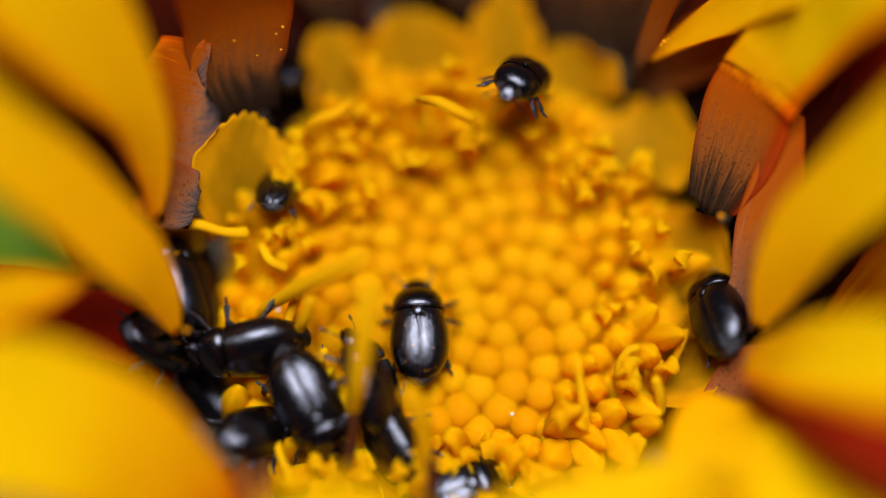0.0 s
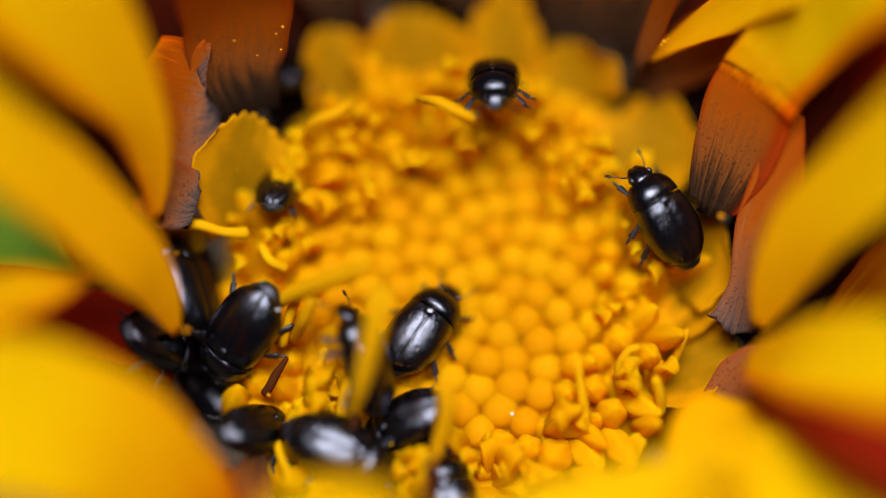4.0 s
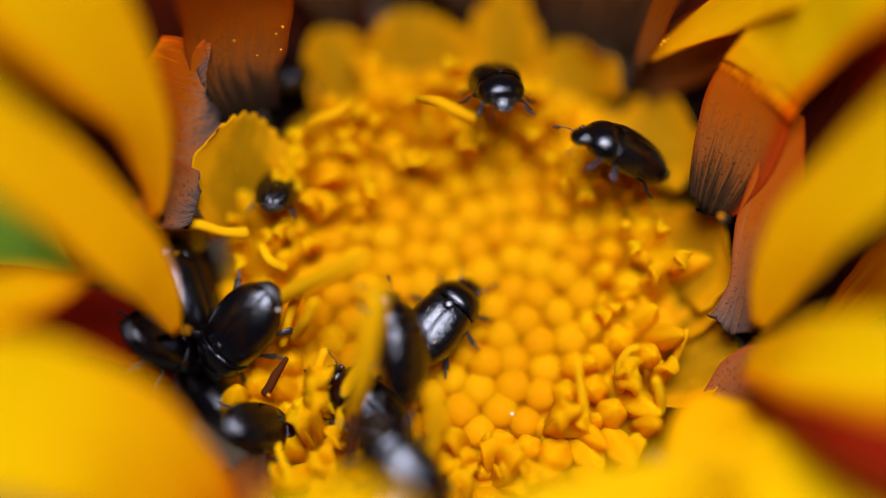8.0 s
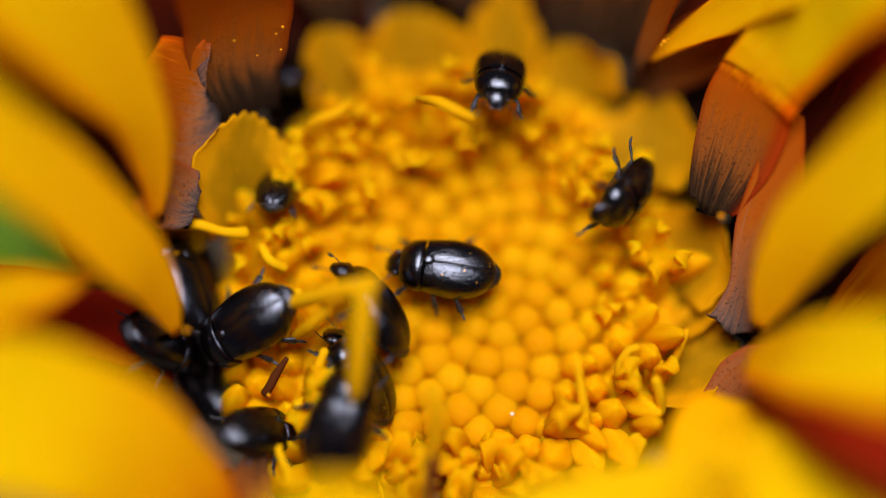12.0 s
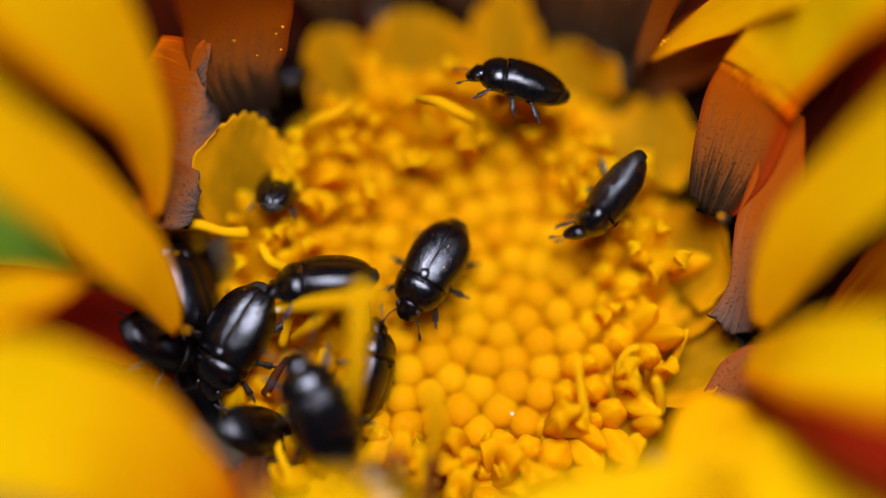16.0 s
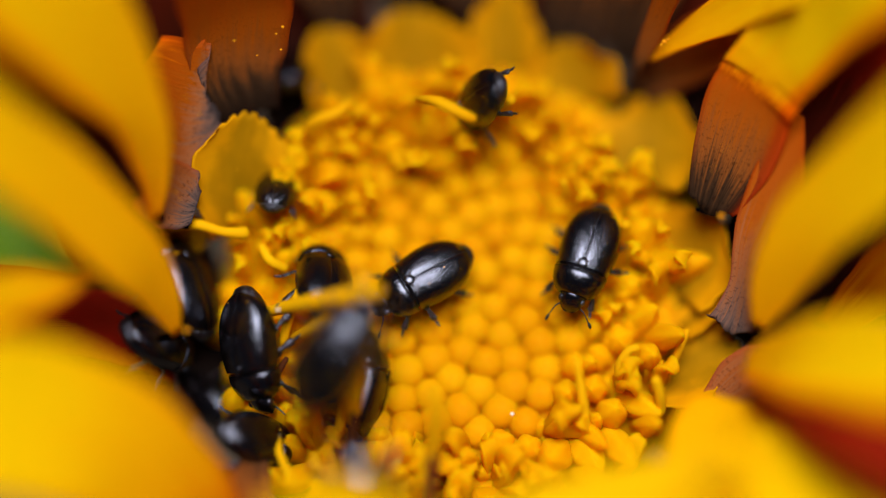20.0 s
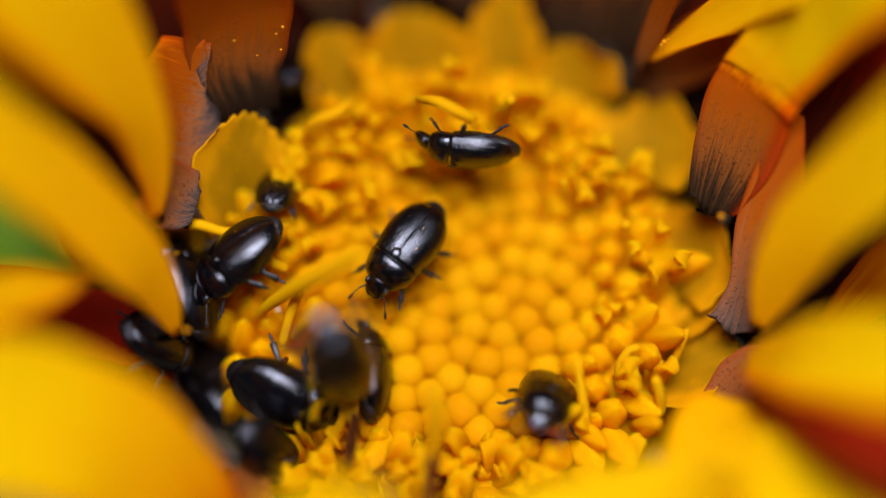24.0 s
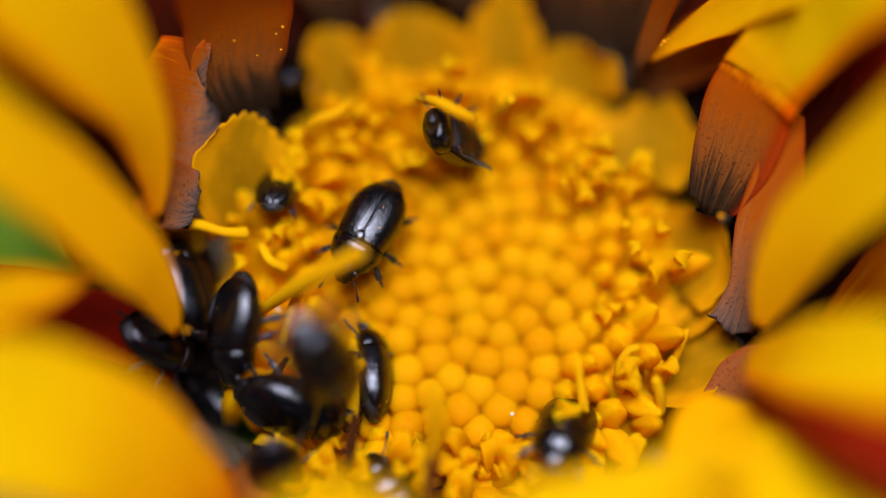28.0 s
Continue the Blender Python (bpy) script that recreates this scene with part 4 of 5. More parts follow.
# stamens that the beetles push about
long_stamen = sway(((-3.80, -1.34, -0.62, 0.06), (-3.57, -1.26, 0.00, 0.11), (-2.66, -1.17, 1.23, 0.172), (-2.03, -1.06, 1.79, 0.184), (-1.52, -0.92, 2.18, 0.149)), "style", "long yellow stamen bent across the disc", [(0, 0, 0), (3, -4, 0), (5.5, -2, 0), (8, 0, 0), (9.5, -6, 0), (11, -12, 0), (12.5, -12, 0), (14.5, -18, 0), (17, -18, 0), (20, -16, 0), (21.5, -12, 0), (23.5, 0, 0), (25, 4, 0), (28, 2, 0)])
tall_stamen = sway(((-1.82, -3.56, -0.22, 0.138), (-1.70, -3.16, 0.98, 0.184), (-1.59, -2.39, 1.82, 0.207), (-1.51, -1.58, 2.30, 0.184)), "style", "upright yellow stamen", [(0, -2, 0), (3, -8, 0), (5.5, -4, 0), (6, -2, -32), (6.5, -2, -32), (7, -5, -8), (8, -6, 0), (9.5, -2, 0), (11, 0, 0), (14.5, 0, 0), (17, 2, 0), (20, 0, 0), (21.5, 4, -10), (22.5, 6, -45), (23.5, 6, -75), (25, 6, -80), (28, 6, -80)])
side_stamen = sway(((-0.32, -4.72, -0.42, 0.126), (-0.36, -4.22, 0.28, 0.149), (-0.46, -3.71, 0.90, 0.161), (-0.68, -3.32, 1.13, 0.184)), "style", "blurred yellow stamen hooked at the top", [(0, 0, 0), (1, -2, 0), (1.5, -12, 0), (2, -22, 0), (3, -25, -10), (5.5, -12, 0), (8, -14, 0), (28, -14, 0)])
short_stamen = sway(((-3.00, -1.85, -0.20, 0.103), (-2.65, -1.81, 0.56, 0.126), (-2.33, -1.58, 0.96, 0.138)), "style", "short yellow stamen", [(0, 20, 0), (8, 14, 0), (11, 0, 0), (17, -6, 0), (20, -10, 0), (23.5, 12, 0), (28, 14, 0)])

# a green leaf of the plant, below the petals
grow("leaf", blade([(-6.60, -0.17, -5.38, 0.76), (-7.92, 0.85, -4.48, 3.87), (-9.54, 1.79, -4.14, 5.00), (-11.79, 2.84, -3.75, 4.50), (-15.19, 4.72, -4.67, 0.51)], (-0.1, -0.3, 1.0), 0.06, 0, 1, 77, thick=0.25, nw=18), "green", "broad green leaf with fine pale hairs")

# pollen and pale specks on the petals: place, size
def speck(x, y, z, r, skin="pollen"):
    part("pollen_grain" if skin == "pollen" else "speck", ball(0, 0, 0, r, r * 0.9, r * 0.8, 8, 6), skin, flower, "", HOME @ at(x, y, z))


speck(-9.53, 2.09, -3.82, 0.036, "white")
speck(-9.21, 1.93, -3.87, 0.027, "white")
speck(-9.43, 1.67, -3.97, 0.045, "white")
speck(-9.01, 1.60, -3.99, 0.027, "white")
speck(-9.61, 1.41, -4.06, 0.027, "white")
speck(-8.76, 1.41, -4.06, 0.036, "white")
speck(-9.31, 1.23, -4.13, 0.027, "white")
speck(-9.66, 1.83, -3.91, 0.027, "white")
speck(-9.11, 1.76, -3.93, 0.022, "white")
speck(4.46, 3.81, 1.76, 0.057)
speck(4.54, 3.85, 1.78, 0.033)
speck(4.40, 3.75, 1.74, 0.033)
speck(-3.21, 3.92, 2.23, 0.033)
speck(-3.26, 3.60, 1.84, 0.025)
speck(-3.34, 3.77, 2.22, 0.020)
speck(-3.74, 3.49, 1.80, 0.020)
speck(-4.17, 3.60, 2.27, 0.024)
speck(-5.08, 2.38, 2.25, 0.024)
speck(-4.84, 2.11, 2.04, 0.020)
speck(5.50, 0.15, 1.49, 0.064)
speck(5.55, 1.29, 2.28, 0.024)
speck(5.33, 0.96, 1.95, 0.016)
speck(6.12, -0.10, 1.56, 0.024)
speck(5.98, -0.36, 1.36, 0.016)
speck(-5.32, 0.67, 1.47, 0.024)
speck(-5.23, 0.55, 1.42, 0.016)
speck(-3.27, -1.54, 0.72, 0.040, "white")
speck(1.38, -3.40, -0.28, 0.041, "white")
speck(-5.05, -2.05, 0.96, 0.064)
speck(-4.16, 1.45, 0.74, 0.016)
speck(-3.48, -3.05, -0.15, 0.041)


def motions():
    go(centre_beetle, [(0, at(-0.49, -1.62, -0.18, 0.0, -0.0, 92.8)),
        (0.5, at(-0.56, -1.36, -0.09, 0.0, -0.0, 94.7)),
        (1, at(-0.50, -1.35, -0.09, 0.0, -0.0, 94.7)),
        (1.5, at(-0.46, -1.22, -0.04, 0.0, -0.0, 85.3)),
        (2, at(-0.41, -1.33, -0.08, 0.0, -0.0, 73.0)),
        (2.5, at(-0.47, -1.46, -0.13, 0.0, -0.0, 67.3)),
        (3, at(-0.57, -1.53, -0.15, 0.0, -0.0, 63.5)),
        (3.5, at(-0.48, -1.60, -0.18, 0.0, -0.0, 57.6)),
        (5.5, at(-0.30, -1.51, -0.15, 0.0, -0.0, 51.7)),
        (7, at(-0.11, -1.43, -0.11, 0.0, -0.0, 51.7)),
        (8, at(-0.02, -1.46, -0.13, 0.0, -0.0, 51.7)),
        (9, at(-0.05, -1.37, -0.09, 0.0, -0.0, 58.6)),
        (9.5, at(-0.01, -1.28, -0.06, 0.0, -0.0, 61.5)),
        (10, at(0.23, -0.86, 0.09, 0.0, -0.0, 69.2)),
        (10.5, at(0.32, -0.57, 0.20, 0.0, -0.0, 88.1)),
        (11, at(0.13, -0.25, 0.31, 0.0, -0.0, 111.7)),
        (11.5, at(0.09, -0.41, 0.26, 0.0, -0.0, 125.3)),
        (12, at(-0.06, -0.49, 0.22, 0.0, -0.0, 171.5)),
        (12.5, at(0.14, -0.60, 0.19, 0.0, -0.0, -153.6)),
        (14.5, at(-0.17, -0.44, 0.24, 0.0, -0.0, -115.6)),
        (15, at(-0.11, -0.46, 0.24, 0.0, -0.0, -122.4)),
        (15.5, at(-0.14, -0.46, 0.24, 0.0, -0.0, -121.4)),
        (16, at(-0.26, -0.55, 0.21, 0.0, -0.0, -119.5)),
        (17, at(-0.25, -0.50, 0.22, 0.0, -0.0, -125.3)),
        (18, at(-0.28, -0.59, 0.19, 0.0, -0.0, -130.2)),
        (18.5, at(-0.34, -0.65, 0.17, 0.0, -0.0, -130.2)),
        (19, at(-0.44, -0.68, 0.16, 0.0, -0.0, -137.2)),
        (19.5, at(-0.43, -0.70, 0.15, 0.0, -0.0, -141.3)),
        (20, at(-0.48, -0.74, 0.13, 0.0, -0.0, -148.4)),
        (20.5, at(-0.58, -0.53, 0.21, 0.0, -0.0, -145.4)),
        (21, at(-0.80, -0.59, 0.19, 0.0, -0.0, -134.2)),
        (21.5, at(-0.82, -0.48, 0.22, -0.0, -0.0, -130.2)),
        (23.5, at(-0.91, -0.18, 0.34, 0.0, -0.0, -128.3)),
        (24, at(-0.80, -0.17, 0.34, 0.0, -0.0, -126.3)),
        (24.5, at(-0.85, -0.22, 0.33, 0.0, -0.0, -128.3)),
        (25, at(-0.93, -0.19, 0.33, 0.0, -0.0, -139.2)),
        (25.5, at(-1.01, -0.20, 0.33, 0.0, -0.0, -143.3)),
        (26, at(-1.09, -0.27, 0.31, 0.0, -0.0, -145.4)),
        (26.5, at(-1.23, -0.25, 0.31, 0.0, -0.0, -134.2)),
        (27, at(-1.41, 0.12, 0.45, 0.0, -0.0, -123.3)),
        (27.5, at(-1.45, 0.22, 0.49, 0.0, -0.0, -119.5)),
        (28, at(-1.55, 0.18, 0.47, 0.0, -0.0, -117.5))], 0)
    go(top_beetle, [(0, at(1.57, 3.06, 1.55, -2.7, -51.8, -116.7)),
        (0.5, at(1.53, 3.05, 1.54, 0.6, -50.6, -112.3)),
        (1, at(1.49, 3.06, 1.55, 4.3, -49.5, -106.8)),
        (1.5, at(1.41, 3.05, 1.54, 4.7, -48.7, -101.2)),
        (2, at(1.34, 3.06, 1.54, 5.9, -48.2, -96.7)),
        (3, at(1.00, 3.02, 1.53, 12.0, -48.1, -94.5)),
        (3.5, at(1.00, 3.01, 1.53, 8.5, -48.0, -92.8)),
        (5.5, at(1.14, 2.97, 1.52, -0.5, -48.0, -87.2)),
        (7, at(1.09, 2.92, 1.51, -2.8, -48.2, -84.4)),
        (8, at(1.09, 2.92, 1.51, -11.5, -49.0, -76.0)),
        (8.5, at(1.05, 2.97, 1.52, -35.5, -23.5, -50.3)),
        (9, at(1.02, 3.01, 1.53, -43.3, -22.6, -39.0)),
        (9.5, at(0.96, 3.02, 1.53, -47.8, -24.8, -32.1)),
        (10, at(1.05, 3.11, 1.55, -48.9, -28.7, -27.0)),
        (11, at(1.09, 3.11, 1.55, -47.3, -28.4, -27.8)),
        (11.5, at(1.09, 3.11, 1.55, -21.5, -45.7, -61.6)),
        (12, at(1.14, 3.09, 1.54, -5.6, -42.1, -95.1)),
        (12.5, at(1.32, 3.06, 1.54, -2.6, -42.4, -98.8)),
        (13.5, at(1.36, 3.11, 1.55, 30.6, -11.4, -135.1)),
        (14.5, at(1.33, 3.14, 1.56, 41.3, -17.8, 174.9)),
        (15, at(1.31, 3.13, 1.54, 39.7, -15.4, 172.9)),
        (16, at(1.48, 3.04, 1.51, 42.3, -13.0, 167.6)),
        (17, at(1.38, 3.16, 1.57, 52.5, -0.9, -164.8)),
        (18, at(1.16, 3.11, 1.55, 51.8, 3.9, -153.8)),
        (18.5, at(1.06, 3.08, 1.54, 49.0, 6.2, -146.2)),
        (19, at(0.89, 3.02, 1.34, 45.3, 14.2, -135.8)),
        (19.5, at(0.79, 2.96, 1.21, 46.8, 44.7, -138.6)),
        (20, at(0.78, 2.76, 1.09, -6.0, 69.6, 178.9)),
        (20.5, at(0.80, 2.62, 1.04, -55.7, 59.4, 160.9)),
        (21, at(0.83, 2.51, 1.00, -91.8, 42.2, 132.1)),
        (21.5, at(0.77, 2.40, 1.01, -96.7, 11.0, 163.3)),
        (22.5, at(0.70, 2.08, 1.00, -99.8, 2.7, 172.7)),
        (23.5, at(0.59, 1.83, 1.07, -100.0, -1.0, 177.2)),
        (24, at(0.43, 1.81, 1.06, -99.9, -1.4, 176.2)),
        (25, at(0.34, 1.77, 1.05, -101.9, -1.7, 175.3)),
        (26, at(0.25, 1.86, 1.08, -115.8, -4.1, 168.7)),
        (26.5, at(0.25, 1.97, 1.12, -133.0, -24.9, 170.1)),
        (27, at(0.22, 2.04, 1.09, -164.7, -52.3, 179.9)),
        (28, at(0.17, 2.04, 1.09, -171.7, -56.0, -177.4))], 1)
    go(right_beetle, [(0, at(5.49, -1.35, 0.15, -35.3, 22.5, 101.2)),
        (0.5, at(5.46, -1.34, 0.15, -35.3, 22.5, 101.2)),
        (1, at(5.42, -1.24, 0.19, -41.4, 5.7, 104.5)),
        (1.5, at(5.29, -0.81, 0.34, -57.7, -19.2, 107.0)),
        (2, at(5.13, -0.54, 0.44, -61.0, -19.4, 104.9)),
        (2.5, at(4.92, -0.35, 0.51, -65.0, -19.4, 104.9)),
        (3, at(4.75, -0.25, 0.55, -73.7, -19.2, 107.0)),
        (3.5, at(4.53, 0.19, 0.71, -21.7, -17.2, 121.6)),
        (4.5, at(4.36, 0.55, 0.84, 16.3, -20.8, 124.4)),
        (5.5, at(4.20, 0.81, 0.93, 53.1, -25.1, 123.1)),
        (6, at(4.20, 0.91, 0.97, 61.2, -31.4, 122.2)),
        (6.5, at(4.11, 0.92, 0.98, 54.6, -38.4, 128.8)),
        (7, at(3.98, 1.00, 1.00, 42.8, -50.9, 139.0)),
        (7.5, at(3.81, 1.23, 1.09, 42.7, -35.7, 149.5)),
        (8, at(3.56, 1.64, 1.24, 39.9, -34.7, 166.6)),
        (8.5, at(3.47, 1.68, 1.25, 48.7, -29.1, 176.4)),
        (9, at(3.65, 1.60, 1.22, 1.0, -51.1, -147.0)),
        (9.5, at(3.79, 1.40, 1.15, -26.2, -47.3, -137.2)),
        (10, at(3.79, 1.19, 1.07, -45.6, -43.7, -126.3)),
        (11, at(3.74, 0.89, 0.96, -59.0, -41.8, -119.6)),
        (11.5, at(3.65, 0.85, 0.95, -68.1, -40.9, -115.6)),
        (12, at(3.62, 0.83, 0.94, -82.7, -34.2, -122.7)),
        (12.5, at(3.68, 0.77, 0.92, -88.1, -29.6, -125.1)),
        (13.5, at(3.56, 0.77, 0.91, -91.6, -33.0, -126.4)),
        (14.5, at(3.40, 0.79, 0.92, -92.1, -34.9, -125.6)),
        (15, at(3.31, 0.77, 0.92, -102.1, -32.4, -135.3)),
        (15.5, at(3.28, 0.50, 0.82, -107.3, -4.7, -129.1)),
        (16, at(3.27, 0.71, 0.90, -109.6, 10.8, -128.6)),
        (16.5, at(3.15, 0.81, 0.93, -104.0, 6.2, -146.2)),
        (17, at(2.94, 0.59, 0.85, -102.0, -0.7, 178.1)),
        (17.5, at(3.02, 0.66, 0.87, -96.0, -0.0, 180.0)),
        (18, at(2.90, 0.55, 0.84, -85.8, 5.8, -175.7)),
        (18.5, at(3.02, 0.54, 0.75, -69.5, 9.2, -153.5)),
        (19, at(3.12, 0.50, 0.65, -48.4, 14.7, -133.8)),
        (19.5, at(3.09, 0.48, 0.58, -30.0, 17.2, -121.6)),
        (20, at(2.87, -0.33, 0.28, 0.0, -0.0, -108.9)),
        (20.5, at(2.44, -1.06, 0.02, 0.0, -0.0, -92.8)),
        (21, at(2.39, -1.36, -0.09, -0.0, -0.0, -88.1)),
        (21.5, at(2.29, -2.47, -0.33, -0.0, -0.0, -88.1)),
        (22.5, at(2.17, -2.93, -0.18, -7.0, -54.2, -95.6)),
        (23.5, at(2.05, -3.13, -0.13, -10.5, -54.5, -98.4)),
        (24.5, at(2.07, -3.18, -0.13, -16.3, -55.1, -103.1)),
        (25, at(2.09, -3.21, -0.11, -18.6, -55.4, -104.9)),
        (25.5, at(2.18, -3.24, -0.11, -17.6, -55.7, -106.3)),
        (26, at(2.29, -3.49, -0.15, -10.5, -46.6, -113.1)),
        (26.5, at(2.33, -3.66, -0.17, -5.4, -44.4, -112.7)),
        (27, at(2.34, -3.64, -0.14, -0.3, -42.2, -112.2)),
        (28, at(2.40, -3.84, -0.18, 1.4, -41.7, -109.6))], 2)
    go(near_beetle, [(0, at(0.35, -4.88, -0.81, 0.0, -0.0, 21.2)),
        (1, at(0.34, -4.85, -0.81, 0.0, -0.0, 26.4)),
        (2, at(0.18, -4.92, -0.81, 0.0, -0.0, 46.8)),
        (3, at(0.09, -5.09, -0.72, 0.0, -0.0, 75.9)),
        (3.5, at(0.07, -5.13, -0.62, 0.0, -0.0, 90.0)),
        (5.5, at(0.00, -4.91, -0.22, 0.0, -0.0, 138.2)),
        (6.5, at(-0.27, -4.99, 0.08, 0.0, -0.0, 156.7)),
        (7, at(-0.49, -4.96, 0.21, -0.0, 2.1, 156.0)),
        (7.5, at(-0.60, -4.86, 0.33, -4.1, -3.4, 145.3)),
        (8, at(-0.84, -4.69, 0.47, -5.9, -8.2, 126.0)),
        (9, at(-1.29, -4.52, 0.30, -4.0, -13.4, 113.6)),
        (9.5, at(-1.55, -4.23, 0.20, -5.5, -17.9, 117.4)),
        (10, at(-1.64, -4.10, 0.19, -5.7, -17.7, 118.5)),
        (10.5, at(-1.65, -3.99, 0.18, -1.8, -19.8, 98.5)),
        (11, at(-1.64, -3.81, 0.19, -0.4, -20.0, 92.1)),
        (11.5, at(-1.76, -3.62, 0.26, -0.4, -20.0, 92.1)),
        (12, at(-1.98, -3.61, 0.26, 3.9, -19.0, 70.9)),
        (12.5, at(-1.83, -3.47, 0.31, 3.1, -19.4, 75.1)),
        (14.5, at(-2.14, -3.46, 0.37, -0.9, -24.9, 94.4)),
        (15, at(-2.16, -3.46, 0.37, -1.2, -24.9, 95.5)),
        (15.5, at(-2.38, -3.50, 0.41, -4.5, -23.7, 111.8)),
        (16, at(-2.47, -3.51, 0.46, -5.8, -26.0, 117.7)),
        (16.5, at(-2.37, -3.42, 0.54, -5.1, -26.4, 114.5)),
        (17, at(-2.29, -3.31, 0.64, -5.5, -26.1, 116.7)),
        (17.5, at(-2.12, -3.16, 0.74, -3.8, -27.2, 107.9)),
        (18, at(-2.13, -3.15, 0.80, -3.4, -29.3, 105.9)),
        (18.5, at(-1.94, -3.09, 1.13, -1.5, -4.8, 97.7)),
        (19, at(-1.81, -3.15, 1.61, 1.3, 22.1, 85.2)),
        (19.5, at(-1.93, -3.12, 2.02, 3.5, 5.9, 73.7)),
        (20, at(-2.04, -2.85, 2.12, 7.5, -24.3, 52.6)),
        (20.5, at(-1.96, -2.94, 2.11, 6.8, -25.1, 56.9)),
        (21, at(-1.94, -3.03, 2.10, 7.5, -24.3, 52.6)),
        (21.5, at(-1.93, -2.96, 2.01, 7.7, -26.3, 52.1)),
        (22.5, at(-1.94, -2.89, 1.82, 3.3, -47.6, 76.9)),
        (23.5, at(-1.96, -2.87, 1.72, -10.3, -71.2, 113.4)),
        (24.5, at(-2.12, -2.90, 1.63, -18.3, -68.9, 134.0)),
        (25, at(-2.23, -2.95, 1.63, -18.4, -66.1, 138.0)),
        (26, at(-2.31, -2.91, 1.65, -17.9, -66.3, 136.6)),
        (27, at(-2.23, -2.87, 1.67, -19.1, -72.6, 130.9)),
        (28, at(-2.36, -2.87, 1.66, -18.4, -66.1, 138.0))], 3)
    go(hidden_beetle, [(0, at(-1.04, -3.81, -0.46, -46.4, -8.2, 114.9)),
        (1, at(-1.04, -3.81, -0.46, -47.3, -7.7, 117.8)),
        (1.5, at(-1.06, -3.72, -0.45, -0.0, 1.8, 137.8)),
        (2, at(-0.79, -3.64, -0.46, 10.7, 30.2, -170.2)),
        (3, at(-0.79, -3.74, -0.46, -9.3, 44.7, -138.6)),
        (3.5, at(-0.90, -3.58, -0.45, -1.6, 38.0, -144.5)),
        (4.5, at(-0.70, -3.67, -0.46, 24.9, 14.5, -169.3)),
        (5.5, at(-0.52, -3.69, -0.47, 30.1, -2.7, 172.5)),
        (6, at(-1.02, -3.69, -0.45, 25.1, -6.7, 161.1)),
        (6.5, at(-1.36, -3.58, -0.44, 20.7, -11.0, 147.6)),
        (7, at(-1.63, -3.33, -0.41, 15.8, -9.8, 151.5)),
        (7.5, at(-1.46, -3.28, -0.41, 8.1, -12.7, 141.7)),
        (8, at(-1.56, -3.17, -0.40, 4.9, -14.0, 136.8)),
        (9, at(-1.77, -2.92, -0.37, 9.4, -13.2, 139.8)),
        (9.5, at(-1.72, -2.80, -0.36, 14.0, -12.7, 141.7)),
        (11, at(-1.88, -2.67, -0.33, 22.1, -11.0, 147.6)),
        (12, at(-1.70, -2.54, -0.29, 39.3, -17.2, 121.6)),
        (12.5, at(-1.58, -2.50, -0.27, 54.5, -19.3, 105.9)),
        (14.5, at(-1.46, -2.49, -0.27, 68.9, -19.7, 79.4)),
        (17, at(-1.45, -2.50, -0.27, 72.3, -19.2, 73.0)),
        (20, at(-1.55, -2.67, -0.62, 78.4, -9.7, 80.0)),
        (22.5, at(-1.47, -2.37, -0.51, 82.0, 0.0, 90.0)),
        (25, at(-1.49, -2.34, -0.61, 82.6, 8.0, 93.6)),
        (28, at(-1.46, -2.34, -0.61, 82.3, 8.1, 94.4))], 4)
